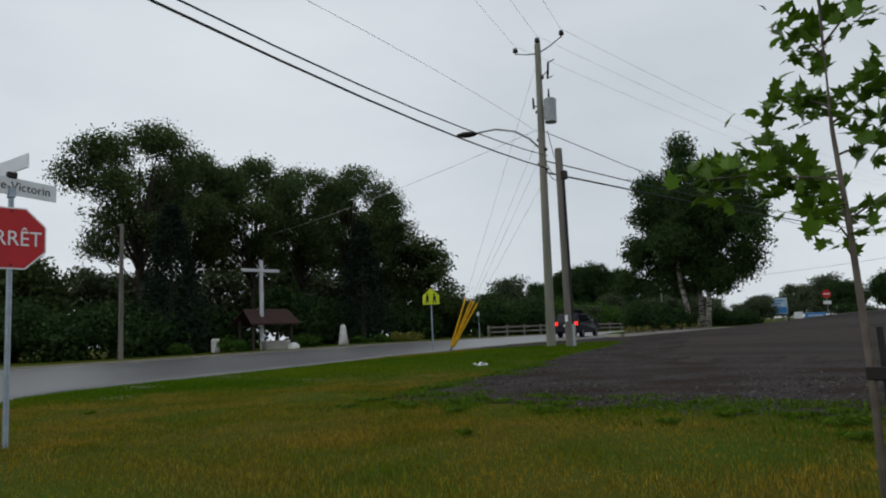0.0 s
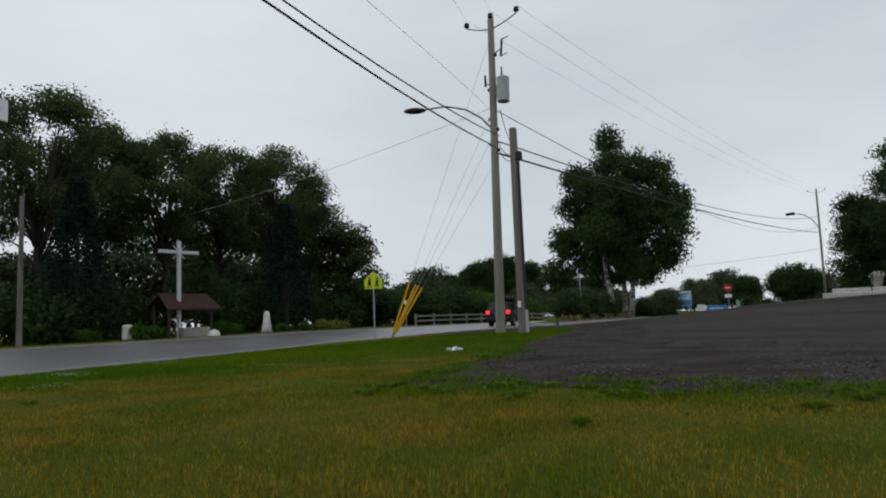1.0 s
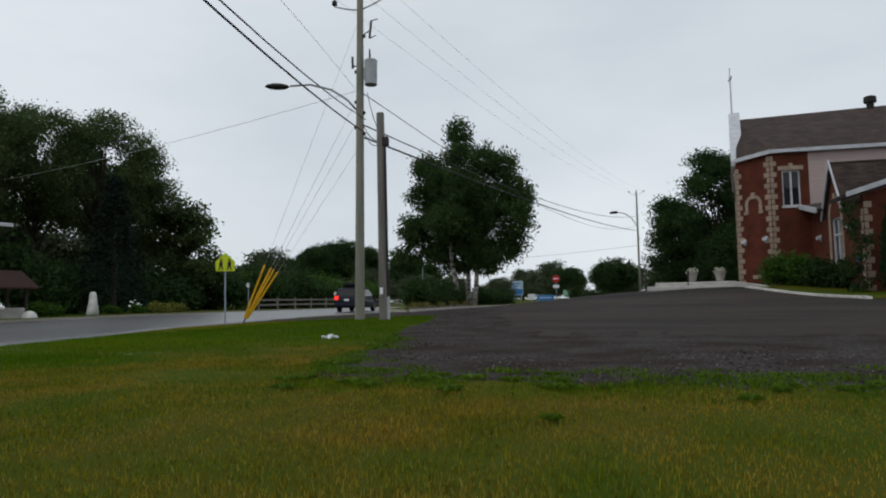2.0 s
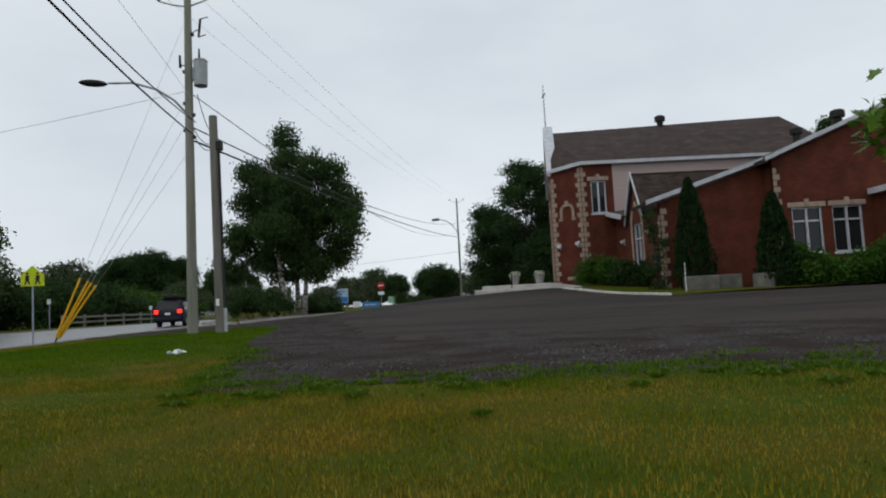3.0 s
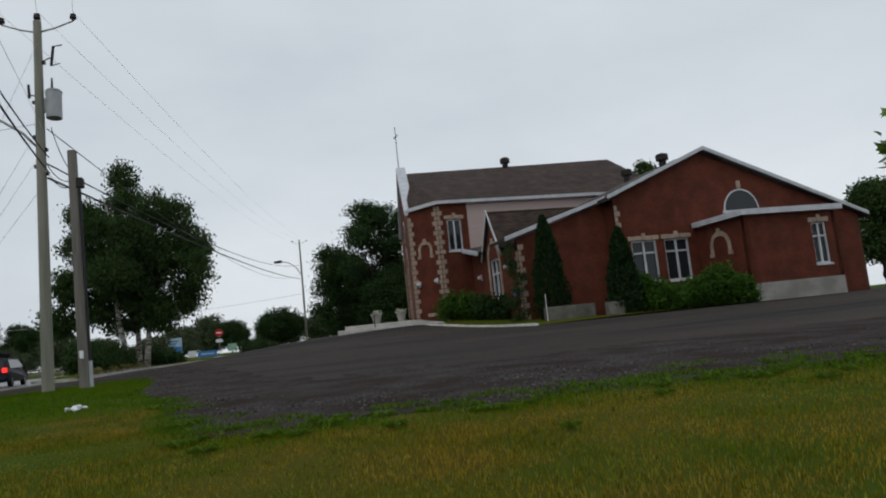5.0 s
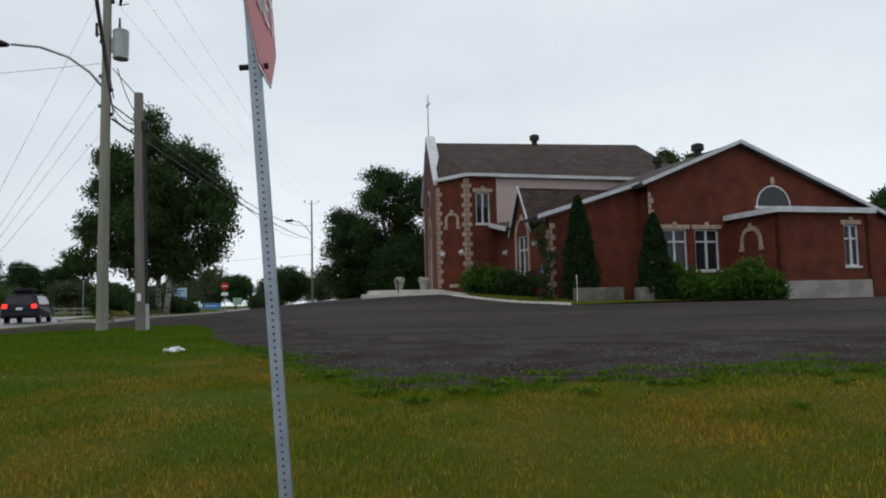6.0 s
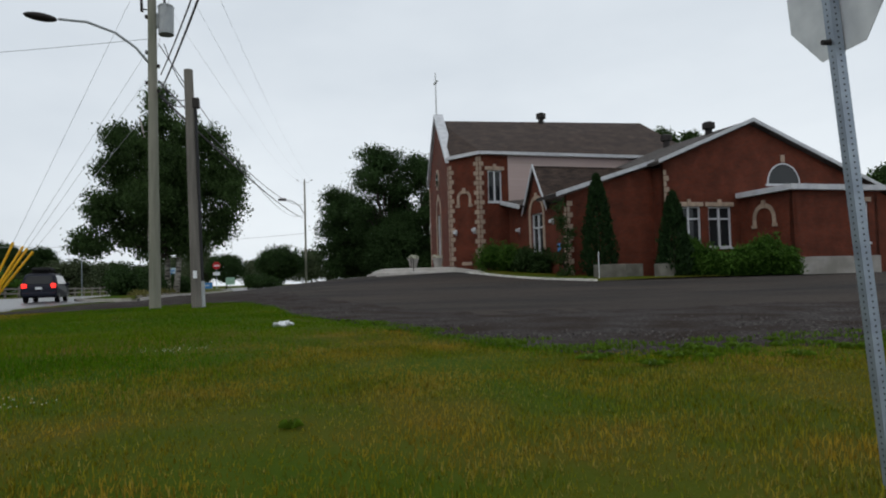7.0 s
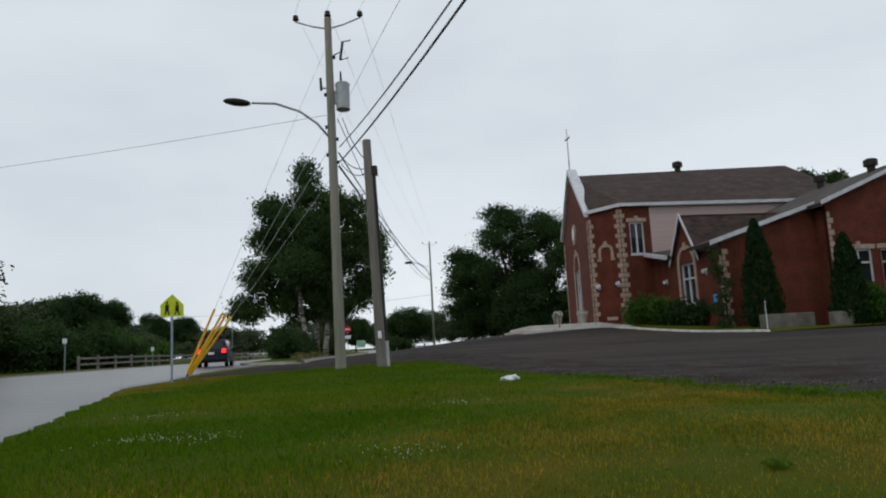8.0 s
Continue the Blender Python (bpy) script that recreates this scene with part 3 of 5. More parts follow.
arch = [(8.3 + 1.3 * (1 - math.cos(math.pi * k / 16)), 6.5 + 1.35 * math.sin(math.pi * k / 16)) for k in range(17)]
lun = part("half_round_window", prism(bmesh.new(), arch, -0.03, 0.1), PANE, church, "half-round window with a white frame", m=m)
bm = bmesh.new()
for k in range(16):
    (xa, za), (xb, zb) = arch[k], arch[k + 1]
    ca = lambda x, z: (9.6 + (x - 9.6) * 1.065, 6.5 + (z - 6.5) * 1.065)
    prism(bm, [(xa, za), ca(xa, za), ca(xb, zb), (xb, zb)], -0.07, 0.06)
box(bm, 8.1, -0.1, 6.34, 11.1, 0.06, 6.5)
part("frame", bm, WHITE, lun)
part("keystone", box(bmesh.new(), 9.45, -0.08, 8.0, 9.75, 0.05, 8.5, 0.015), STONE, lun)
part("wall_duct", box(bmesh.new(), 10.9, -0.5, 6.15, 11.7, 0.02, 6.5, 0.08), DARK_METAL, church, m=m)
for s, end in ((-1, 7.5), (1, 12.8)):
    bm = prism(bmesh.new(), [(6.95, 10.67), (6.95 + s * end, 10.67 - 0.40 * end), (6.95 + s * end, 10.92 - 0.40 * end), (6.95, 10.92)], -0.47, -0.41)
    part("rake_board", bm, WHITE, church, m=m)
top_z = 10.82
add_roof([(10.0, -12.6, top_z - 0.4 * 7.65), (10.0, -1.6, top_z - 0.4 * 7.65), (17.65, -1.6, top_z), (17.65, -12.6, top_z)][::-1], SHINGLE_GREY)
add_roof([(17.65, -12.6, top_z), (17.65, -1.6, top_z), (30.6, -1.6, top_z - 0.4 * 12.95), (30.6, -12.6, top_z - 0.4 * 12.95)][::-1], SHINGLE_GREY)
add_roof([(3.4, -11.4, 5.8), (9.7, -11.4, 7.78), (9.7, -8.3, 7.78), (3.4, -8.3, 5.8)], SHINGLE_GREY)
add_wall((29.9, -12.2, 29.9, -1.5), 5.4)
part("foundation", box(bmesh.new(), 10.66, -12.26, FOOT, 16.7, -12.2, 1.2), CONCRETE, church)

# flat-roofed annex
w, m = add_wall((16.6, -12.1, 16.6, -16.8), 5.45, foot=1.35)
add_arch(m, 2.3, 3.9, 0.72, 0.35, 0.28, "blind stone arch in the brickwork")
part("foundation", box(bmesh.new(), 0, -0.03, FOOT, 4.7, 0.3, 1.35), CONCRETE, church, m=m)
w, m = add_wall((16.6, -16.8, 23.3, -16.8), 5.45, [(4.8, 5.9, 2.2, 4.75)], foot=1.35)
add_window(m, 4.8, 5.9, 2.2, 4.75, 2, [3.9])
part("foundation", box(bmesh.new(), 0, -0.03, FOOT, 6.7, 0.3, 1.35), CONCRETE, church, m=m)
add_wall((23.3, -16.8, 23.3, -12.2), 5.45)
part("roof", slab(bmesh.new(), [(16.25, -17.15, 5.8), (23.65, -17.15, 5.8), (23.65, -12.22, 5.8), (16.25, -12.22, 5.8)], 0.34), WHITE, church, "flat roof with a white edge")


def roof_vent(u, v, z):
    bm = rod(bmesh.new(), (u, v, z - 0.5), (u, v, z + 0.45), 0.26, 0.26, 14)
    rod(bm, (u, v, z + 0.45), (u, v, z + 0.85), 0.44, 0.44, 14)
    rod(bm, (u, v, z + 0.85), (u, v, z + 0.95), 0.44, 0.25, 14)
    part("roof_vent", bm, DARK_METAL, church, "dark metal turbine vent on the roof")


roof_vent(10.9, 6.2, 14.45)
roof_vent(17.4, -3.2, 10.75)
roof_vent(16.9, -9.0, 10.45)

# ---- leaves, trees ----
RNG = np.random.default_rng(7)


def sprays(name, centres, ways, length, width, material, parent, label="", m=None):
    """Many small diamond leaves, one at each centre, each along its own way."""
    n = len(centres)
    ways = ways / np.maximum(np.linalg.norm(ways, axis=1, keepdims=True), 1e-6)
    side = np.cross(ways, RNG.normal(size=(n, 3)))
    side /= np.maximum(np.linalg.norm(side, axis=1, keepdims=True), 1e-6)
    ln = (length * RNG.uniform(0.6, 1.3, (n, 1)))
    wd = (width * RNG.uniform(0.6, 1.3, (n, 1)))
    v = np.empty((n, 4, 3))
    v[:, 0], v[:, 2] = centres - ways * ln / 2, centres + ways * ln / 2
    v[:, 1], v[:, 3] = centres + side * wd / 2, centres - side * wd / 2
    me = bpy.data.meshes.new(name)
    me.vertices.add(4 * n)
    me.vertices.foreach_set("co", v.reshape(-1))
    me.loops.add(4 * n)
    me.loops.foreach_set("vertex_index", np.arange(4 * n, dtype=np.int32))
    me.polygons.add(n)
    me.polygons.foreach_set("loop_start", np.arange(0, 4 * n, 4, dtype=np.int32))
    me.update(calc_edges=True)
    me.materials.append(material)
    ob = new(name, me)
    if m is not None:
        ob.matrix_basis = m
    ob.parent = parent
    return tagged(ob, label)


def cluster(blobs, clumps, per, spread, shell=0.55, droop=0.0):
    """Leaf places in clumps inside the blobs (x, y, z, rx, ry, rz), thicker towards their outsides."""
    vol = np.array([b[3] * b[4] * b[5] for b in blobs]) ** 0.75
    pick = RNG.choice(len(blobs), clumps, p=vol / vol.sum())
    b = np.array(blobs)[pick]
    d = RNG.normal(size=(clumps, 3))
    d /= np.linalg.norm(d, axis=1, keepdims=True)
    r = shell + (1 - shell) * RNG.random((clumps, 1)) ** 0.6
    r *= RNG.uniform(0.7, 1.12, (clumps, 1))
    c = b[:, :3] + d * r * b[:, 3:]
    pts = np.repeat(c, per, 0) + RNG.normal(size=(clumps * per, 3)) * spread * np.array((1, 1, 0.7))
    ways = RNG.normal(size=pts.shape) + np.array((0, 0, -droop))
    return pts, ways


def grow(name, at, label, trunk, blobs, clumps, per, spread, leaf, material, bark, group="", droop=0.0, lean=(0, 0), stems=1, shell=0.5):
    """A tree: tapered trunk or trunks, limbs into each blob of the crown, and a crown of many small leaves."""
    t = thing(name, pose(*at), label, "tree", group)
    height, radius, fork = trunk
    for s in range(stems):
        off = Vector((0.7 * math.cos(2.4 * s) * (stems > 1), 0.7 * math.sin(2.4 * s) * (stems > 1), 0))
        top = Vector((lean[0] + off.x * 3, lean[1] + off.y * 3, height))
        pts = [off + (top - off) * k / 7 + Vector((noise.noise((k * 0.8, s, at[0])), noise.noise((k * 0.8, s + 9, at[1])), 0)) * 0.35 * min(k, 3) / 3 + Vector((0, 0, -0.3 if k == 0 else 0)) for k in range(8)]
        part("trunk", tube(bmesh.new(), pts, [radius * (1.25 if k == 0 else 1) * (1 - 0.11 * k) for k in range(8)], 9), bark, t, smooth=True)
    for b in blobs:
        for q in range(2):
            bm = bmesh.new()
            e = Vector(b[:3]) + Vector(RNG.uniform(-0.6, 0.6, 3)) * min(b[3], b[5])
            z0 = fork + (min(e.z, height) - fork) * RNG.uniform(0.1, 0.5)
            f = min(max(z0 / height, 0), 1)
            s = Vector((lean[0] * f, lean[1] * f, z0))
            mid = s.lerp(e, 0.5) + Vector((0, 0, 0.25 * (e - s).length * 0.4)) + Vector(RNG.normal(size=3)) * 0.2
            tube(bm, [s, s.lerp(mid, 0.5), mid, mid.lerp(e, 0.5), e], [min(radius, 0.25) * k for k in (0.42, 0.34, 0.24, 0.15, 0.06)], 5)
            part("limb", bm, BARK, t, smooth=True)
    pts, ways = cluster(blobs, clumps, per, spread, shell, droop)
    pts[:, 2] = np.maximum(pts[:, 2], 0.15)
    sprays("crown", pts, ways, leaf, leaf * 0.6, material, t)
    return t


def crown_blobs(seed, n, cx, cy, z0, z1, r, size):
    rng = np.random.default_rng(seed)
    out = []
    for k in range(n):
        f = (k + 0.5) / n
        a = k * 2.4 + rng.uniform(-0.4, 0.4)
        rad = r * math.sin(math.pi * (0.15 + 0.75 * f)) * rng.uniform(0.5, 1.0)
        s = size * rng.uniform(0.7, 1.2)
        out.append((cx + rad * math.cos(a), cy + rad * math.sin(a), z0 + (z1 - z0) * f, s, s, s * 0.7))
    return out


# tall open-crowned trees across the road
for i, (x, y, h, r) in enumerate(((22.0, 52, 17.3, 4.6), (27.4, 55, 16.2, 3.9), (32.0, 53, 16.3, 4.1), (37.8, 54, 16.6, 4.1), (43.2, 53, 17.0, 4.3), (47.6, 55, 14.0, 3.6))):
    z = gz(x, y)
    grow("tall_tree", (x, y, z), "tall open-crowned deciduous tree with forked dark trunk", (h * 0.8, 0.32, h * 0.25), crown_blobs(i, 17, 0, 0, h * 0.44, h * 0.95, r * 1.15, 1.75), 800, 46, 0.4, 0.22, LEAF_OPEN, BARK, "tall trees across the road", shell=0.4)
for i, (x, y, h, r) in enumerate(((51.9, 52, 10.4, 3.3), (57.5, 56, 5.0, 2.2), (15.5, 58, 8.5, 2.6), (10, 60, 7.5, 3.0))):
    grow("round_tree", (x, y, gz(x, y)), "dense dark green deciduous tree", (h * 0.7, 0.24, h * 0.2), crown_blobs(20 + i, 13, 0, 0, h * 0.2, h * 0.9, r, 1.8), 460, 30, 0.45, 0.36, LEAF_OPEN, BARK, "round trees across the road")


def spruce(x, y, h, r, seed):
    t = thing("spruce", pose(x, y, gz(x, y)), "dark dense spruce with drooping boughs", "tree", "spruces")
    part("trunk", rod(bmesh.new(), (0, 0, -0.2), (0, 0, h * 0.97), 0.22, 0.03, 8), BARK, t)
    rng = np.random.default_rng(seed)
    pts, ways = [], []
    n = 340
    for k in range(n):
        f = (k / n) ** 0.8
        z = h * (0.05 + 0.93 * f)
        reach = r * (1 - f) ** 0.8 * rng.uniform(0.75, 1.1) + 0.12
        a = k * 2.39996 + rng.uniform(-0.2, 0.2)
        for q in range(26):
            s = rng.uniform(0.15, 1) ** 0.7
            p = np.array((math.cos(a) * reach * s, math.sin(a) * reach * s, z - 0.28 * reach * s * s)) + rng.normal(size=3) * np.array((0.16, 0.16, 0.1))
            pts.append(p)
            ways.append(np.array((math.cos(a), math.sin(a), -0.5)) + rng.normal(size=3) * 0.45)
    sprays("foliage", np.array(pts), np.array(ways), 0.34, 0.1, NEEDLE, t)


spruce(21.4, 46, 10.2, 3.2, 1)
spruce(38.1, 46, 10.3, 3.3, 2)

# birch clump on the kerbed island
bl = [(0.2, 0.4, 14.7, 1.1, 1.1, 1.5), (0.0, 0.5, 12.9, 1.7, 1.6, 1.5), (-0.6, 3.3, 12.0, 1.6, 1.5, 1.3), (0.4, 3.7, 9.6, 2.0, 1.7, 1.7), (-0.8, 1.8, 10.8, 2.4, 2.0, 1.8), (-0.8, 4.3, 6.6, 2.2, 1.8, 1.6), (-1.0, 5.2, 4.0, 1.9, 1.7, 1.2), (0.6, 2.6, 4.8, 2.6, 2.1, 1.6), (0, 0, 8.2, 3.2, 2.8, 2.2), (0.3, -0.6, 5.6, 3.0, 2.4, 1.7), (0.5, -3.3, 11.6, 2.0, 1.7, 1.6), (-0.3, -1.6, 12.2, 2.0, 1.6, 1.5), (0.6, -4.6, 9.0, 2.0, 1.6, 2.0), (-0.5, -5.0, 7.0, 1.7, 1.4, 2.0), (0.6, -3.8, 5.3, 1.8, 1.6, 1.6), (-2.6, 0.5, 7.0, 2.2, 2.0, 1.8), (2.8, 0, 7.6, 2.4, 2.0, 2.2), (2.4, 0.2, 11, 2.0, 1.8, 1.7), (-2.4, -0.6, 10, 2.0, 1.8, 1.6), (0.2, 1.2, 3.4, 1.6, 1.4, 0.8), (0.3, -2.6, 8.4, 2.2, 2.0, 2.4), (0.2, 2.2, 7.4, 2.4, 2.0, 2.2), (0, -1.8, 4.0, 2.2, 1.9, 1.3)]
grow("birch", (57.4, 25.5, gz(57.4, 25.5)), "large clump of birches with white trunks and drooping leaves", (14.0, 0.24, 3.0), [(x, y * 1.02, z * 1.06, p * 0.94, q * 0.94, r) for x, y, z, p, q, r in bl], 2700, 36, 0.33, 0.24, LEAF_BIRCH, BIRCH_BARK, droop=1.6, stems=3, shell=0.3)

# ---- poles and wires ----
def hang(a, b, sag, n=14):
    a, b = Vector(a), Vector(b)
    return [a.lerp(b, k / n) - Vector((0, 0, sag * 4 * (k / n) * (1 - k / n))) for k in range(n + 1)]


def wire(name, a, b, sag, r, material, label):
    tagged(part(name, tube(bmesh.new(), hang(a, b, sag), [r] * 15, 5), material), label, "cable", "overhead wires")


def utility_pole(x, y, z0, tx, ty, h, label, lamp):
    """A wooden pole with its head arms, insulators, cut-out, transformer and street lamp, built upright and leaned."""
    lean = Vector((tx - x, ty - y, h)).normalized()
    q = Vector((0, 0, 1)).rotation_difference(lean).to_matrix().to_4x4()
    t = thing("utility_pole", Matrix.Translation((x, y, z0)) @ q, label, "utility pole", "utility poles")
    part("pole", rod(bmesh.new(), (0, 0, -0.4), (0, 0, h), 0.2, 0.135, 14), POLE_WOOD, t, smooth=False)
    for s in (-1, 1):
        arm = part("cross_arm", tube(bmesh.new(), [Vector((0, 0, h - 0.45)), Vector((0.02, s * 0.6, h - 0.3)), Vector((0.03, s * 1.25, h - 0.05))], [0.035, 0.03, 0.028], 6), GREY_METAL, t)
        bm = rod(bmesh.new(), (0.03, s * 1.25, h - 0.05), (0.03, s * 1.25, h + 0.04), 0.04, 0.04, 8)
        rod(bm, (0.03, s * 1.25, h + 0.04), (0.03, s * 1.25, h + 0.2), 0.12, 0.1, 10)
        part("insulator", bm, DARK_METAL, arm)
    bm = rod(bmesh.new(), (0, 0, h), (0, 0, h + 0.1), 0.05, 0.05, 8)
    rod(bm, (0, 0, h + 0.1), (0, 0, h + 0.28), 0.13, 0.1, 10)
    part("insulator", bm, DARK_METAL, t)
    return t


pole = utility_pole(24.06, 18.03, -0.3, 24.7, 18.2, 13.6, "tall weathered wooden utility pole with transformer and street lamp", True)
H = 13.6
tr = part("transformer", rod(bmesh.new(), (0.1, -0.45, H - 3.75), (0.1, -0.45, H - 2.75), 0.26, 0.27, 18), GREY_METAL, pole, "grey cylindrical transformer can")
part("lid", rod(bmesh.new(), (0.1, -0.45, H - 2.75), (0.1, -0.45, H - 2.68), 0.29, 0.24, 18), GREY_METAL, tr)
part("bushing", rod(bmesh.new(), (0.1, -0.4, H - 2.68), (0.1, -0.4, H - 2.2), 0.05, 0.03, 8), DARK_METAL, tr)
part("hanger", box(bmesh.new(), 0.0, -0.24, H - 3.5, 0.16, -0.1, H - 3.0), GREY_METAL, tr)
bm = rod(bmesh.new(), (0, -0.1, H - 1.6), (0, -0.42, H - 1.45), 0.025, 0.025, 6)
rod(bm, (0.05, -0.42, H - 1.75), (-0.05, -0.55, H - 1.05), 0.05, 0.05, 8)
rod(bm, (0.05, -0.42, H - 1.75), (0.0, -0.75, H - 1.7), 0.02, 0.02, 6)
rod(bm, (-0.05, -0.55, H - 1.05), (-0.02, -0.85, H - 1.0), 0.025, 0.025, 6)
part("fuse_cutout", bm, DARK_METAL, pole)
bm = rod(bmesh.new(), (0, 0.1, H - 2.9), (0, 0.34, H - 2.85), 0.025, 0.025, 6)
rod(bm, (0, 0.34, H - 2.95), (0, 0.36, H - 2.45), 0.055, 0.045, 8)
part("lightning_arrester", bm, DARK_METAL, pole)
arc = [Vector((0, 0.1, 8.75)), Vector((-0.2, 0.5, 9.25)), Vector((-0.45, 1.1, 9.68)), Vector((-0.8, 1.9, 9.9)), Vector((-1.1, 2.7, 9.86))]
arm = part("lamp_arm", tube(bmesh.new(), arc, [0.045] * 5, 8), GREY_METAL, pole, smooth=True)
head = bmesh.new()
bmesh.ops.create_uvsphere(head, u_segments=16, v_segments=10, radius=1.0, matrix=Matrix.Translation((-1.35, 3.15, 9.82)) @ pose(0, 0, 0, 0, 0, 118) @ Matrix.Diagonal((0.5, 0.19, 0.13, 1)))
part("lamp_head", head, DARK_METAL, arm, "dark cobra-head street lamp", smooth=True)
for z, s in ((9.1, 1), (8.6, -1), (8.0, 1), (7.7, -1), (10.4, 1), (11.9, -1)):
    part("bolt", box(bmesh.new(), -0.05, s * 0.13, z, 0.05, s * 0.24, z + 0.12, 0.01), DARK_METAL, pole)

stub = thing("stub_pole", pose(23.07, 16.45, -0.27, -2.1, 3.4, 0), "short grey weathered pole with a cable riser", "utility pole")
part("pole", rod(bmesh.new(), (0, 0, -0.4), (0, 0, 8.25), 0.19, 0.15, 14), POLE_GREY, stub)
part("riser", rod(bmesh.new(), (-0.05, -0.2, 0.1), (-0.05, -0.2, 7.2), 0.05, 0.05, 8), CABLE, stub, "black cable riser")
part("riser_guard", rod(bmesh.new(), (-0.05, -0.21, 0.0), (-0.05, -0.21, 1.0), 0.065, 0.065, 8), GREY_METAL, stub)
part("bracket", box(bmesh.new(), -0.12, -0.32, 6.9, 0.1, -0.1, 7.25, 0.02), DARK_METAL, stub)
part("tag", box(bmesh.new(), -0.21, -0.06, 1.1, -0.185, 0.06, 1.35), SIGN_WHITE, stub)

far_pole = utility_pole(124.4, 17.6, gz(124.4, 17.6), 124.4, 17.6, 18.7, "distant wooden utility pole with a street lamp", True)
arm = part("lamp_arm", tube(bmesh.new(), [Vector((0, 0, 12.6)), Vector((-0.4, 0.9, 14.1)), Vector((-0.9, 2.0, 14.95)), Vector((-1.5, 3.3, 15.2))], [0.08] * 4, 6), GREY_METAL, far_pole)
part("lamp_head", rod(bmesh.new(), (-1.45, 3.2, 15.2), (-1.9, 4.4, 15.1), 0.25, 0.2, 8), DARK_METAL, arm)

# long wires: three bare ones along the heads, a neutral, and two thick black cables
ptop = Vector((24.7, 18.2, 13.45))
ftop = Vector((124.4, 17.6, gz(124.4, 17.6) + 18.8))
back = Vector((-40, -6.5, 14.5))
for s in (-1.25, 0, 1.25):
    wire("wire", ptop + Vector((0, s, 0.15 + 0.08 * (s == 0))), ftop + Vector((0, s, 0)), 1.3, 0.006, WIRE, "thin bare overhead wire along the road")
    wire("wire", ptop + Vector((0, s, 0.15 + 0.08 * (s == 0))), back + Vector((0, s, 0)), 1.2, 0.006, WIRE, "thin bare overhead wire along the road")
wire("wire", (24.4, 17.9, 9.11), (124.4, 17.6, 13.0), 2.66, 0.018, CABLE, "twisted black service cable")
for z, far_z, sag, r in ((7.8, 14.58, 1.5, 0.028), (7.29, 11.99, 0.68, 0.042)):
    wire("cable", (24.4, 17.9, z), (124.4, 17.6, far_z), sag, r, CABLE, "thick black overhead cable along the road")
wire("wire", (24.4, 18.2, 9.3), (36, 68, 10.2), 0.7, 0.010, WIRE, "grey service wire across the road")
wire("wire", (124.4, 17.6, 9.4), (138, 75, 8.8), 0.8, 0.03, WIRE, "grey service wire across the road")
for z0, z1, k in ((7.8, 7.0, 0), (7.35, 6.9, 1), (9.1, 7.1, 2)):
    wire("drop_wire", (24.3, 17.9 - 0.1 * k, z0), (23.45, 16.6, z1), 0.35, 0.016, CABLE, "slack black wire between the two poles")

def run_wire(y0, slope, z0, a, b, rise, r, material, label):
    pts = []
    for k in range(23):
        d = 64.0 * (k / 22)
        pts.append(Vector((24.4 - d, y0 - slope * d, z0 + a * d + b * d * d + rise * max(0, d - 28) ** 2)))
    tagged(part("cable", tube(bmesh.new(), pts, [r] * 23, 5), material), label, "cable", "overhead wires")


run_wire(17.85, 0.3077, 7.467, -0.1183, 0.0022, 0.0, 0.026, CABLE, "thick black overhead cable above the lawn")
run_wire(17.85, 0.3064, 8.032, -0.1444, 0.0027, 0.0, 0.02, CABLE, "thick black overhead cable above the lawn")
run_wire(17.96, 0.308, 8.93, -0.037, -0.0019, 0.007, 0.006, WIRE, "thin bare overhead wire above the lawn")

# guy wires in yellow guards
guy = thing("guy_wires", pose(23.75, 23.5, -0.33), "steel guy wires in bright yellow plastic guards", "guy wire")
for z, dx in ((12.3, -0.1), (9.2, 0.0), (8.2, 0.06), (7.0, 0.16)):
    e = Vector((24.4 - 23.75, 18.1 - 23.5, z + 0.33))
    s = Vector((dx * 0.4, 0, 0.0))
    part("guy", rod(bmesh.new(), s, e, 0.006, 0.006, 5), WIRE, guy)
    d = (e - s).normalized()
    part("guard", rod(bmesh.new(), s + d * 0.35, s + d * 2.75, 0.042, 0.042, 8), YELLOW, guy, "yellow plastic guard")
part("anchor", rod(bmesh.new(), (0, 0.12, -0.3), (0.05, -0.15, 0.35), 0.03, 0.03, 6), DARK_METAL, guy)


# ---- signs ----
def letters(text, size, material, parent, m, name="lettering"):
    c = bpy.data.curves.new(name, "FONT")
    c.body, c.size, c.align_x, c.align_y, c.extrude = text, size, "CENTER", "CENTER", 0.002
    tmp = bpy.data.objects.new("tmp", c)
    scene.collection.objects.link(tmp)
    dg = bpy.context.evaluated_depsgraph_get()
    me = bpy.data.meshes.new_from_object(tmp.evaluated_get(dg))
    bpy.data.objects.remove(tmp)
    me.materials.clear()
    me.materials.append(material)
    ob = new(name, me)
    ob.parent, ob.matrix_basis = parent, m
    return ob


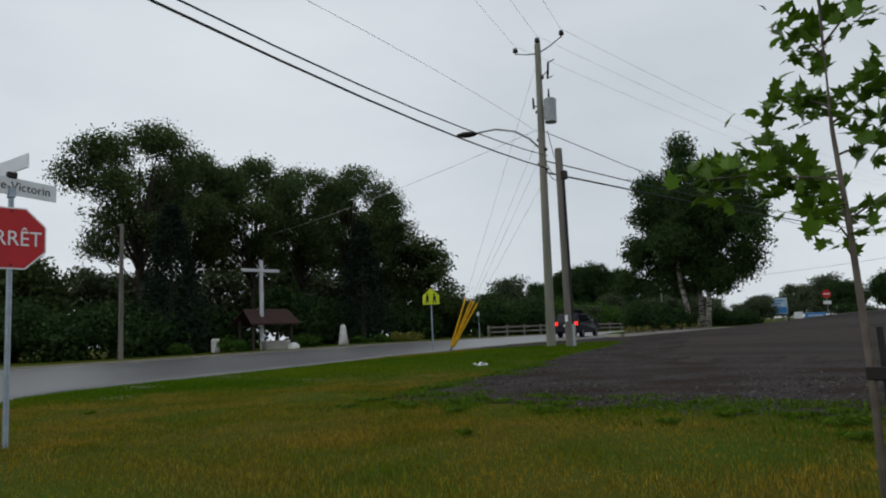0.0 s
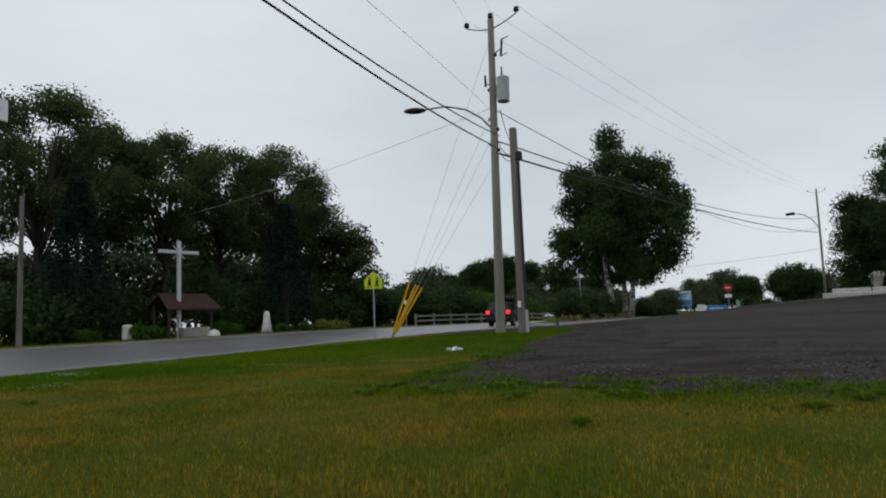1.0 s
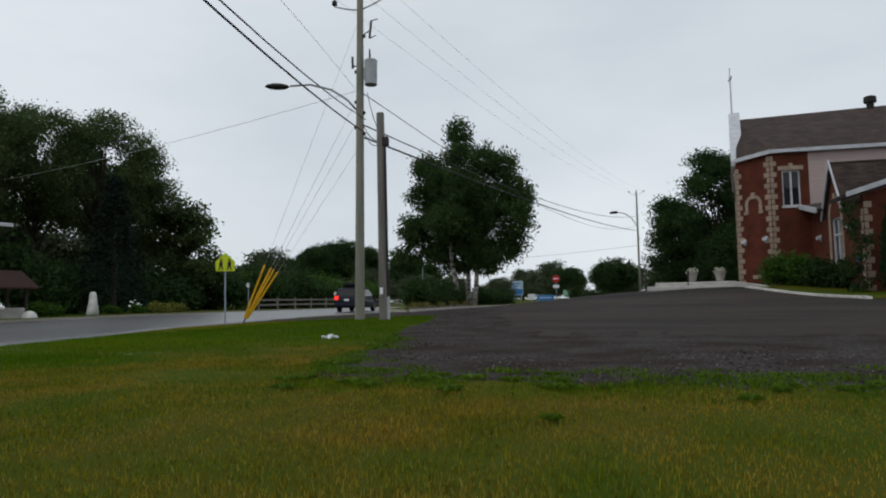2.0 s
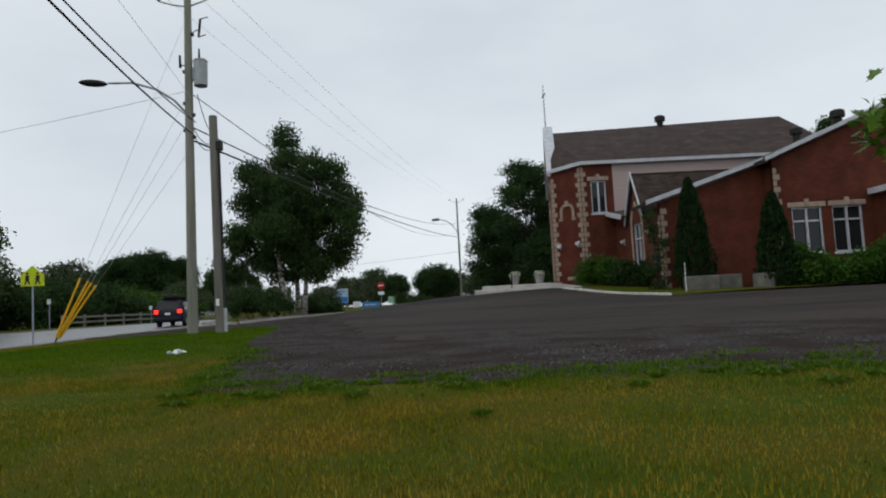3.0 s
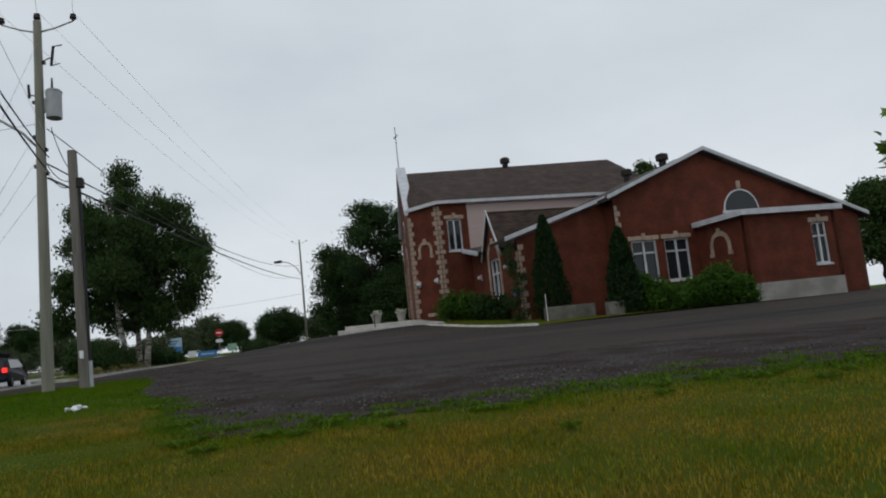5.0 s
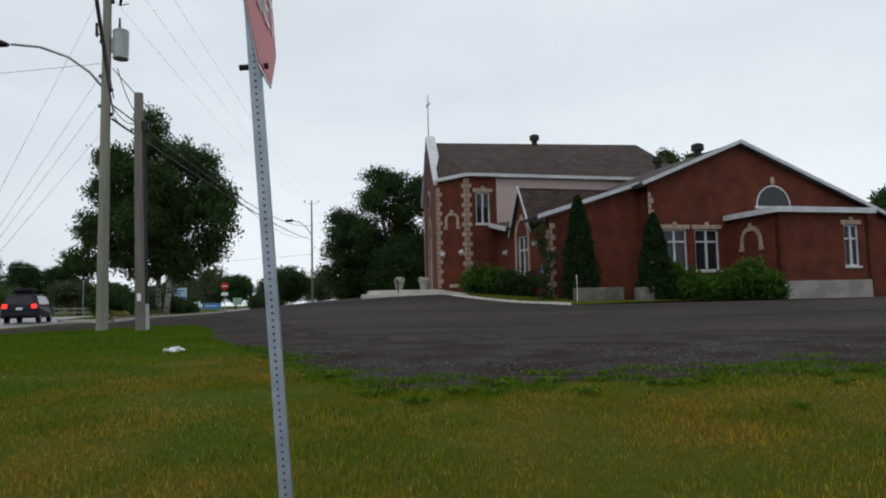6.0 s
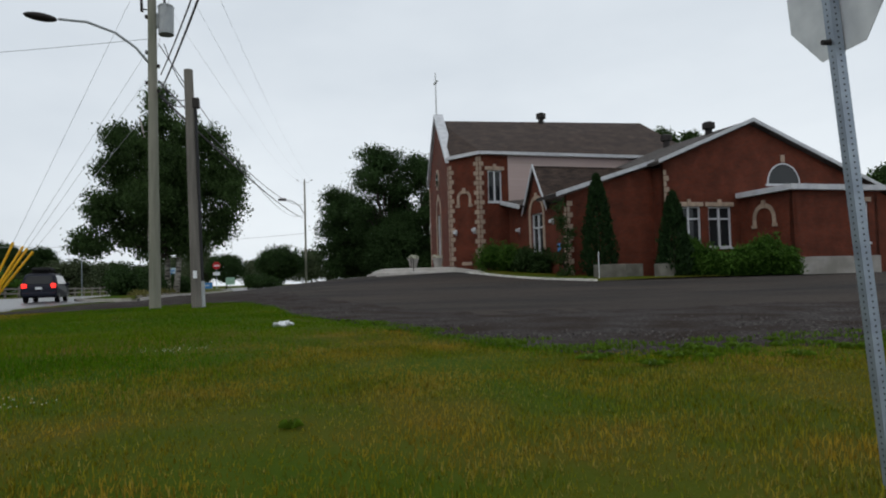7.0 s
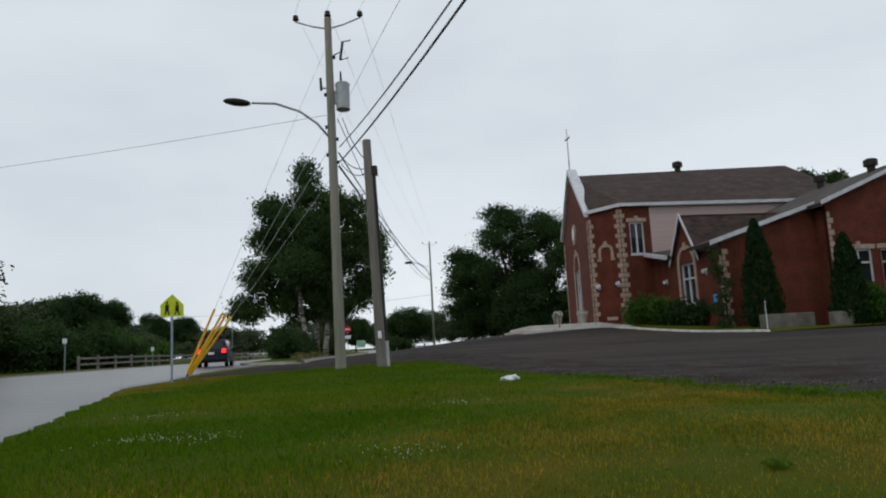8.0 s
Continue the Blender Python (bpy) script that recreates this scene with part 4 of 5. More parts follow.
# stop sign: its face looks back along the side street (local -y)
base = Vector((1.584, 9.558, -0.29))
up = (Vector((1.615, 9.689, 1.62)) - base).normalized()
q = Vector((0, 0, 1)).rotation_difference(up).to_matrix().to_4x4()
stop = thing("stop_sign", Matrix.Translation(base) @ q @ pose(0, 0, 0, 0, 0, 0), "red octagonal stop sign on a leaning perforated steel post", "sign")
bm = bmesh.new()
half, wall, hole = 0.0225, 0.003, 0.0055
pitch, rows = 0.0254, 103
for face in range(4):
    rot = pose(0, 0, 0, 0, 0, 90 * face)
    for k in range(rows):
        z0, z1 = -0.05 + k * pitch, -0.05 + (k + 1) * pitch
        zc = (z0 + z1) / 2
        ring = [rot @ Vector((hole * math.cos(a), -half, zc + hole * math.sin(a))) for a in [math.pi / 4 + i * math.pi / 2 for i in range(4)]]
        sq = [rot @ Vector(p) for p in ((half, -half, z1), (-half, -half, z1), (-half, -half, z0), (half, -half, z0))]
        rv, sv = [bm.verts.new(p) for p in ring], [bm.verts.new(p) for p in sq]
        for i in range(4):
            bm.faces.new((sv[i], sv[(i + 1) % 4], rv[(i + 1) % 4], rv[i]))
part("post", bm, GALV, stop, "perforated square galvanised post")
# added black filler: shade seen through the holes of the hollow post
part("post_core", box(bmesh.new(), -half + 0.004, -half + 0.004, -0.05, half - 0.004, half - 0.004, 2.58), BLACK, stop, "added black core, the shade inside the post")
FACE = pose(0, 0, 2.12, 0, 0, -3.0)
R8 = 0.335 / math.cos(math.pi / 8)
octo = lambda r: [(r * math.cos(math.pi / 8 + k * math.pi / 4), r * math.sin(math.pi / 8 + k * math.pi / 4)) for k in range(8)]
plate = part("plate", prism(bmesh.new(), octo(R8), -0.032, -0.029), SIGN_BACK, stop, m=FACE)
part("border", prism(bmesh.new(), octo(R8 - 0.001), -0.0345, -0.0325), SIGN_WHITE, plate)
part("red_face", prism(bmesh.new(), octo(R8 - 0.017), -0.037, -0.035), SIGN_RED, plate)
letters("ARRÊT", 0.228, SIGN_WHITE, plate, pose(0, -0.0395, -0.01, 90, 0, 0) @ Matrix.Diagonal((0.86, 1, 1, 1)))
for z in (-0.29, 0.29):
    part("bolt", rod(bmesh.new(), (0, -0.05, z), (0, 0.06, z), 0.012, 0.012, 8), DARK_METAL, plate)
part("cap", box(bmesh.new(), -0.035, -0.035, 2.56, 0.035, 0.035, 2.68, 0.008), GALV, stop)
NAME = pose(0, 0, 2.6, 0, 0, 14)
blade = part("name_plate", box(bmesh.new(), -0.5, -0.008, 0, 0.5, 0.008, 0.19, 0.004), SIGN_WHITE, stop, "white street name plate", m=NAME)
letters("Marie-Victorin", 0.135, BLACK, blade, pose(0.03, -0.0105, 0.095, 90, 0, 0))
part("bracket", box(bmesh.new(), -0.05, -0.03, 2.78, 0.05, 0.03, 2.85, 0.01), DARK_METAL, stop)
blade2 = part("name_plate", box(bmesh.new(), -0.3, -0.008, 0, 0.3, 0.008, 0.16, 0.004), SIGN_WHITE, stop, "white street name plate", m=pose(0, 0, 2.84, 0, 0, 104))

# school crossing sign
xs = thing("crossing_sign", pose(22.6, 23.45, -0.35, 0, 0, -90 + 38), "fluorescent yellow pentagonal school crossing sign on a steel post", "sign")
part("post", box(bmesh.new(), -0.03, -0.03, -0.2, 0.03, 0.03, 2.95), GALV, xs)
pent = [(-0.38, 2.28), (0.38, 2.28), (0.38, 2.68), (0, 3.04), (-0.38, 2.68)]
face = part("plate", prism(bmesh.new(), pent, -0.045, -0.035), SIGN_YELLOW, xs)
for s in (-0.17, 0.16):
    bm = bmesh.new()
    bmesh.ops.create_cone(bm, cap_ends=True, segments=12, radius1=0.045, radius2=0.045, depth=0.006, matrix=Matrix.Translation((s, -0.049, 2.74)) @ pose(0, 0, 0, 90))
    prism(bm, [(s - 0.07, 2.5), (s + 0.06, 2.5), (s + 0.07, 2.67), (s - 0.05, 2.68)], -0.052, -0.047)
    prism(bm, [(s - 0.1, 2.34), (s - 0.05, 2.34), (s + 0.01, 2.5), (s - 0.05, 2.5)], -0.052, -0.047)
    prism(bm, [(s + 0.05, 2.34), (s + 0.1, 2.34), (s + 0.05, 2.5), (s - 0.01, 2.5)], -0.052, -0.047)
    part("pictogram", bm, BLACK, face)


# ---- far side of the road ----
def mound(name, at, label, size, clumps, per, leaf, material, category="bush", group="", blobs=None, spread=0.25, stem=True):
    """A bush: short stems and a leafy body with an uneven outline."""
    t = thing(name, pose(at[0], at[1], gz(at[0], at[1]) if len(at) < 3 else at[2]), label, category, group)
    sx, sy, sz = size
    bl = blobs or [(sx * 0.5 * math.cos(k * 2.4) * (k > 0), sy * 0.5 * math.sin(k * 2.4) * (k > 0), sz * (0.5 + 0.22 * math.sin(k * 1.9)), sx * 0.55, sy * 0.55, sz * 0.45) for k in range(6)]
    if stem:
        for k in range(3):
            a = k * 2.1
            part("stem", rod(bmesh.new(), (0.1 * math.cos(a), 0.1 * math.sin(a), -0.1), (sx * 0.3 * math.cos(a), sy * 0.3 * math.sin(a), sz * 0.7), 0.04, 0.015, 5), BARK, t)
    pts, ways = cluster(bl, clumps, per, spread, 0.45)
    pts[:, 2] = np.maximum(pts[:, 2], 0.05)
    sprays("foliage", pts, ways, leaf, leaf * 0.6, material, t)
    return t


for k in range(20):
    x = 2 + k * 3.4 + RNG.uniform(-1, 1)
    y = 49 + RNG.uniform(-2.5, 6)
    mound("wild_shrub", (x, y), "dark dense wild shrub under the tall trees", (3.2, 3.0, RNG.uniform(2.6, 4.4)), 200, 26, 0.34, LEAF_DARK, "shrub", "undergrowth shrubs", spread=0.45)
for x, y, h in ((-14, 56, 5), (-6, 58, 5.5), (2, 62, 6), (60, 50, 3.0), (66, 52, 3.4), (72, 54, 3.2), (78, 52, 3.6), (86, 55, 3.4), (95, 56, 3.4)):
    mound("wild_shrub", (x, y), "bright green wild shrub beyond the road", (4.0, 3.4, h), 240, 26, 0.36, LEAF_BRIGHT if x > 58 else LEAF_DARK, "shrub", "undergrowth shrubs", spread=0.5)

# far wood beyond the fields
far_tree = grow("far_tree", (96, 74, gz(96, 74)), "distant rounded dark tree, haze in its leaf colour", (6.5, 0.25, 2.0), crown_blobs(60, 11, 0, 0, 2.2, 8.6, 3.8, 2.2), 330, 22, 0.6, 0.5, LEAF_FAR, BARK, "distant trees")
far_rng = random.Random(5)
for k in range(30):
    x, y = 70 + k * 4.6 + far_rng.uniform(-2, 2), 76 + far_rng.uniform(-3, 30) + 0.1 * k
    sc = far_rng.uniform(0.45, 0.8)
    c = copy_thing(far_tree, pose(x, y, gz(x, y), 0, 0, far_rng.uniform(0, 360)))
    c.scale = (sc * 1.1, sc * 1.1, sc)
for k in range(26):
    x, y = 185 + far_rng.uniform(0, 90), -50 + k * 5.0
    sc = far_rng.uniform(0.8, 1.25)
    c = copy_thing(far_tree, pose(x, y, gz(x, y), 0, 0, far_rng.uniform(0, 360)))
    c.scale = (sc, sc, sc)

tall_far = grow("far_tree", (247, 148, gz(247, 148)), "distant tall dark round-headed tree", (17, 0.5, 5.0), crown_blobs(61, 16, 0, 0, 5.0, 23.0, 8.5, 4.6), 1300, 24, 1.1, 0.85, LEAF_DARK, BARK, "distant trees")
for x, y, sc in ((256, 140, 0.9), (262, 146, 0.82), (236, 152, 0.9), (250, 122, 0.66), (252, 112, 0.6), (250, 174, 0.78), (245, 188, 0.72), (248, 160, 0.6), (240, 214, 0.66), (246, 229, 0.6)):
    c = copy_thing(tall_far, pose(x, y, gz(x, y), 0, 0, x * 37 % 360))
    c.scale = (sc, sc, sc)
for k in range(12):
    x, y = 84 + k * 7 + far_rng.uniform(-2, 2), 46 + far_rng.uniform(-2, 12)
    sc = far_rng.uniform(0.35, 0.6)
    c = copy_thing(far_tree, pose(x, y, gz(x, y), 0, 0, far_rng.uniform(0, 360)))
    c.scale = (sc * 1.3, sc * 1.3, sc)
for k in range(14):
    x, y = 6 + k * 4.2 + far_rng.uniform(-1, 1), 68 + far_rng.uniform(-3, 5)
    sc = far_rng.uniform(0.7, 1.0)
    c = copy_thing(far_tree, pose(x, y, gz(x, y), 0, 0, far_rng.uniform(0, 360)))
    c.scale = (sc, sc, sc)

# wayside cross with its little shelter
zc = gz(25.7, 42)
cal = thing("wayside_cross", pose(25.7, 42, zc), "white wooden wayside cross", "cross")
part("upright", box(bmesh.new(), -0.1, -0.1, -0.2, 0.1, 0.1, 6.0, 0.01), WHITE, cal)
part("crossbar", box(bmesh.new(), -1.4, -0.09, 5.2, 1.4, 0.09, 5.4, 0.01), WHITE, cal)
for s in (-1, 1):
    for r in (-1, 1):
        part("ray", rod(bmesh.new(), (s * 0.1, 0, 5.3 + r * 0.1), (s * 0.42, 0, 5.3 + r * 0.42), 0.03, 0.02, 5), WHITE, cal)
shel = thing("shelter", pose(26.4, 42.6, zc), "small open shelter with brown roof, darkened for tree shade", "shelter")
for x in (-1.5, 1.5):
    for y in (-0.8, 0.8):
        part("post", box(bmesh.new(), x - 0.07, y - 0.07, -0.2, x + 0.07, y + 0.07, 2.0), BARK, shel)
for s in (-1, 1):
    part("roof", slab(bmesh.new(), [(-1.95, s * 1.3, 1.75), (1.95, s * 1.3, 1.75), (1.75, 0, 2.75), (-1.75, 0, 2.75)], 0.1), ROOF_BROWN, shel)
tagged(part("stone_altar", box(bmesh.new(), 25.5, 41.2, zc - 0.1, 27.4, 41.8, zc + 0.6, 0.03), CONCRETE), "grey stone altar block before the cross", "altar")
bm = bmesh.new()
bmesh.ops.create_uvsphere(bm, u_segments=16, v_segments=10, radius=0.42, matrix=Matrix.Translation((27.5, 41, gz(27.5, 41))) @ Matrix.Diagonal((1, 1, 0.95, 1)))
tagged(part("white_stone", bm, WHITE_STONE, smooth=True), "round whitewashed stone beside the road", "stone")
bm = bmesh.new()
z = gz(31.8, 41)
prism(bm, [(-0.38, 0), (0.38, 0), (0.33, 0.3), (0.24, 0.9), (0.2, 1.35), (0.12, 1.5), (-0.12, 1.5), (-0.2, 1.35), (-0.24, 0.9), (-0.33, 0.3)], -0.2, 0.2)
bmesh.ops.bevel(bm, geom=list(bm.edges), offset=0.04, segments=2, affect="EDGES")
tagged(part("small_statue", bm, WHITE_STONE, m=pose(31.8, 41, z - 0.03, 0, 0, -40), smooth=True), "small white stone statue beside the road", "statue")
bm = box(bmesh.new(), -0.25, -0.2, 0, 0.25, 0.2, 0.9, 0.08)
tagged(part("small_statue", bm, WHITE_STONE, m=pose(22.6, 42.5, gz(22.6, 42.5))), "small pale stone figure among low plants", "statue")
lp = thing("wooden_post", pose(16, 41, gz(16, 41)), "slim grey wooden pole beside the road", "pole")
part("pole", rod(bmesh.new(), (0, 0, -0.3), (0, 0, 7.6), 0.14, 0.1, 10), POLE_GREY, lp)
for x, y, s in ((23.4, 42, 0.9), (24.6, 42.8, 0.7), (29.5, 42.4, 0.8), (30.6, 43, 0.7), (34.5, 42.2, 0.5), (36.5, 42, 0.5), (20.5, 43, 0.6)):
    mound("low_bush", (x, y), "low green garden bush near the cross", (s, s, s), 60, 20, 0.16, LEAF_BRIGHT, "bush", "garden bushes", spread=0.12)
for x in (38.5, 40):
    mound("low_bush", (x, 42), "low yellow-green garden bush near the road", (0.9, 0.6, 0.6), 70, 20, 0.16, mat("yellow_green_leaf", (0.16, 0.17, 0.02), 0.6, bump=0, island=0.3), "bush", "garden bushes", spread=0.12)

# rail fence along the far verge
fence = thing("rail_fence", pose(0, 0, 0), "grey weathered post-and-rail fence along the far verge", "fence")
for k in range(20):
    x = 46.5 + k * 2.6
    z = gz(x, 39.4)
    part("fence_post", box(bmesh.new(), x - 0.08, 39.35, z - 0.2, x + 0.08, 39.5, z + 1.0, 0.015), OLD_FENCE, fence)
    if k:
        for h in (0.35, 0.75):
            xa, za = x - 2.6, gz(x - 2.6, 39.4)
            bm = slab(bmesh.new(), [(xa, 39.28, za + h + 0.14), (x, 39.28, z + h + 0.14), (x, 39.345, z + h + 0.14), (xa, 39.345, za + h + 0.14)], 0.15)
            part("rail", bm, OLD_FENCE, fence)
for x, h in ((46.2, 2.2), (60, 1.6), (82, 6.5)):
    p = thing("marker_post", pose(x, 40.2, gz(x, 40.2)), "thin grey post with a small white plate", "post", "marker posts")
    part("post", rod(bmesh.new(), (0, 0, -0.2), (0, 0, h), 0.05, 0.05, 6), GALV, p)
    part("plate", box(bmesh.new(), -0.06, -0.15, h - 0.35, -0.05, 0.15, h), SIGN_WHITE, p)

# ---- kerbed island with bushes ----
isl = lambda x: 22.4 + 2.6 * sm(x, 37, 46) * 0.25 + 0.045 * (x - 40)
verts, faces = [], []
ixs = steps(38.5, 92, 54)
for x in ixs:
    y0 = isl(x)
    y1 = y0 + 4.6 * sm(x, 38, 46)
    for j in range(7):
        y = y0 + 0.16 + (y1 - y0 + 0.05) * j / 6
        verts.append((x, y, gz(x, y) + 0.13 + 0.18 * math.sin(math.pi * j / 6)))
for i in range(len(ixs) - 1):
    for j in range(6):
        k = i * 7 + j
        faces.append((k, k + 7, k + 8, k + 1))
tagged(raw("planted_island", verts, faces, GRASS_SOIL, smooth=True), "raised grassy island edged by a concrete kerb", "island", kind="structure")
kerb = thing("kerb", pose(0, 0, 0), "pale concrete kerb along the island", "kerb", kind="structure")
for side in (0, 1):
    for i in range(len(ixs) - 1):
        xa, xb = ixs[i] + 0.01, ixs[i + 1] - 0.01
        f = lambda x: isl(x) + side * (4.75 * sm(x, 38, 46))
        ya, yb = f(xa), f(xb)
        part("kerb_stone", slab(bmesh.new(), [(xa, ya, gz(xa, ya) + 0.19), (xb, yb, gz(xb, yb) + 0.19), (xb, yb + 0.17, gz(xb, yb) + 0.19), (xa, ya + 0.17, gz(xa, ya) + 0.19)], 0.4), PALE_CONC, kerb)
for x, y, sx, h in ((46.5, 25.4, 1.6, 1.5), (49, 25.8, 1.9, 1.8), (52, 25.8, 2.0, 1.7), (55, 26.2, 1.8, 1.5), (64, 26.2, 1.6, 1.3), (68, 26.5, 1.7, 1.2), (73, 27, 1.5, 1.1)):
    mound("island_bush", (x, y), "dense dark green bush on the kerbed island", (sx, sx * 0.8, h + 0.3), 230, 24, 0.2, LEAF_DARK, "bush", "bushes on the island", spread=0.2)
for x in (41.5, 43, 44.6, 47.5, 51, 54):
    mound("flower_tuft", (x, isl(x) + 0.6), "low yellowish plant tuft behind the kerb", (0.55, 0.4, 0.5), 50, 16, 0.14, mat("yellowish_leaf", (0.15, 0.14, 0.03), 0.6, bump=0, island=0.3), "plant", "tufts behind the kerb", spread=0.1)
for k in range(14):
    x = 39.6 + k * 1.2 + RNG.uniform(-0.3, 0.3)
    bm = bmesh.new()
    bmesh.ops.create_icosphere(bm, subdivisions=2, radius=0.2, matrix=Matrix.Translation((x, isl(x) + 0.35, gz(x, isl(x)) + 0.2)) @ Matrix.Diagonal((RNG.uniform(0.8, 1.5), 1, 0.6, 1)))
    tagged(part("edging_rock", bm, VERGE), "pale rounded edging rock by the kerb", "rock", "edging rocks")

# notice boards beyond the island
bd = thing("notice_board", pose(140, 44.2, gz(140, 44.2), 0, 0, -72), "pale blue notice board on two posts", "sign")
for x in (-1.1, 1.1):
    part("post", box(bmesh.new(), x - 0.08, -0.05, -0.2, x + 0.08, 0.05, 4.2), GREY_METAL, bd)
part("board", box(bmesh.new(), -1.5, -0.09, 1.4, 1.5, -0.051, 4.4, 0.01), PALE_BLUE, bd)
part("picture_panel", box(bmesh.new(), -1.4, -0.105, 1.5, 1.4, -0.093, 2.7), BLUE, bd)
for x0, x1, z0 in ((-1.1, 0.9, 3.7), (-1.1, 0.5, 3.2)):
    part("text_bar", box(bmesh.new(), x0, -0.105, z0, x1, -0.093, z0 + 0.25), BLUE, bd)
bn = thing("banner", pose(140, 38.0, gz(140, 38), 0, 0, -74), "bright blue banner on low stakes", "banner")
part("sheet", box(bmesh.new(), -1.7, -0.03, 0.25, 1.7, 0.0, 1.35, 0.01), BLUE, bn)
for x in (-1.75, 1.75):
    part("stake", box(bmesh.new(), x - 0.04, -0.04, -0.2, x + 0.04, 0.04, 1.4), GREY_METAL, bn)
part("text_bar", box(bmesh.new(), -1.2, -0.045, 0.7, 1.2, -0.032, 0.95), PALE_BLUE, bn)
sg = thing("small_sign", pose(139, 40.6, gz(139, 40.6), 0, 0, -74), "small white sign on the ground", "sign")
part("board", box(bmesh.new(), -0.75, -0.02, 0.4, 0.75, 0.02, 1.6, 0.01), SIGN_WHITE, sg)
part("leg", box(bmesh.new(), -0.05, 0.02, -0.2, 0.05, 0.06, 0.8), GREY_METAL, sg)
fs = thing("far_stop_sign", pose(135, 34.6, gz(135, 34.6), 0, 0, -80), "distant red octagonal sign on a post", "sign")
part("post", rod(bmesh.new(), (0, 0, -0.2), (0, 0, 4.9), 0.07, 0.07, 6), GALV, fs)
part("plate", prism(bmesh.new(), [(0.75 * x / R8, 4.5 + 0.75 * z / R8) for x, z in octo(R8)], -0.1, -0.07), SIGN_RED, fs)
part("tab", box(bmesh.new(), -0.6, -0.1, 2.7, 0.6, -0.07, 3.3), SIGN_WHITE, fs)
part("bar", box(bmesh.new(), -0.48, -0.115, 4.4, 0.48, -0.103, 4.6), SIGN_WHITE, fs)
gs = thing("green_sign", pose(130, 31.4, gz(130, 31.4), 0, 0, -80), "small pale green sign on a post", "sign")
part("post", rod(bmesh.new(), (0, 0, -0.2), (0, 0, 1.2), 0.05, 0.05, 6), GALV, gs)
part("board", box(bmesh.new(), -0.8, -0.08, 0.9, 0.8, -0.05, 2.2, 0.01), mat("pale_green_sheet", (0.3, 0.5, 0.36), 0.5, bump=0), gs)

# clipped round trees and the wood beside the church
for x, y, r, h in ((126, 22.2, 4.6, 7.6), (152, 35.4, 3.9, 7.5)):
    grow("clipped_tree", (x, y, gz(x, y)), "dark round-headed clipped tree on a short trunk", (3.4, 0.2, 1.2), [(0, 0, h * 0.62, r * 0.95, r * 0.95, h * 0.36), (r * 0.3, 0, h * 0.55, r * 0.8, r * 0.8, h * 0.33), (-r * 0.3, 0.3, h * 0.56, r * 0.8, r * 0.8, h * 0.34)], 900, 18, 0.3, 0.34, LEAF_DARK, BARK, "clipped trees", shell=0.8)
mound("hedge", (100, 22.5), "low dark trimmed hedge", (2.8, 3.2, 1.9), 240, 22, 0.25, LEAF_DARK, "hedge", spread=0.25)
for i, (x, y, h, r) in enumerate(((117, 10.5, 15.6, 4.4), (112, 4.6, 22.6, 5.8), (110, -2.2, 20.5, 6.0), (112, -13, 17, 5), (108, 2.5, 10, 3.6))):
    grow("tall_tree", (x, y, gz(x, y)), "tall dark tree behind the church front", (h * 0.8, 0.3, h * 0.15), crown_blobs(80 + i, 20, 0, 0, h * 0.1, h * 0.94, r, 2.6), 1500, 30, 0.6, 0.36, LEAF_DARK, BARK, "trees beside the church", shell=0.25)
for x, y, h in ((84, -30.0, 19.3), (84, -33.8, 19.0), (60, -42, 10)):
    grow("tall_tree", (x, y, gz(x, y)), "tall dark tree behind the church roofs", (h * 0.8, 0.3, h * 0.2), crown_blobs(int(h * 7), 14, 0, 0, h * 0.3, h * 0.97, 1.7, 1.3), 520, 26, 0.4, 0.36, LEAF_BIRCH, BARK, "trees beside the church")

# ---- planting and paving at the church ----
def cedar(x, y, z, h, r):
    t = thing("cedar", pose(x, y, z), "tall dark columnar cedar by the church wall", "tree", "columnar cedars")
    part("trunk", rod(bmesh.new(), (0, 0, -0.2), (0, 0, h * 0.9), 0.09, 0.02, 6), BARK, t)
    n = 5200
    f = RNG.random(n) ** 0.85
    a = RNG.uniform(0, 2 * math.pi, n)
    rad = r * np.minimum(1, 3.2 * f + 0.55) * (1 - f) ** 0.62 * (0.72 + 0.3 * RNG.random(n)) * (1 + 0.13 * np.sin(a * 5 + f * 17))
    p = np.stack((rad * np.cos(a), rad * np.sin(a), h * f), 1) + RNG.normal(size=(n, 3)) * 0.04
    w = np.stack((np.cos(a) * 0.35, np.sin(a) * 0.35, np.ones(n)), 1) + RNG.normal(size=(n, 3)) * 0.3
    sprays("foliage", p, w, 0.3, 0.11, CEDAR, t)


cedar(39.9, -3.95, 0.45, 6.3, 1.25)
cedar(37.2, -7.5, 0.3, 5.0, 1.15)
mound("climbing_shrub", (40.9, -2.1), "thin leafy shrub growing up the brick wall", (0.6, 0.6, 4.0), 95, 18, 0.17, LEAF_DARK, "shrub", blobs=[(0.1 * math.sin(k * 2.1), 0.3 * math.sin(k * 1.7), 0.5 + 0.78 * k, 0.42 - 0.03 * k, 0.5 - 0.04 * k + 0.15 * (k % 2), 0.42) for k in range(6)], spread=0.16)
for x, y, sx, h in ((47.6, 1.2, 1.2, 1.9), (46.6, 0.1, 1.1, 1.9), (45.4, -0.9, 1.0, 1.6), (44.6, -1.8, 0.9, 1.5)):
    mound("hedge_bush", (x, y), "rounded green bush along the church wall", (sx, sx, h), 170, 24, 0.17, LEAF_BRIGHT if h > 1.8 else LEAF_DARK, "bush", "bushes at the church", spread=0.16)
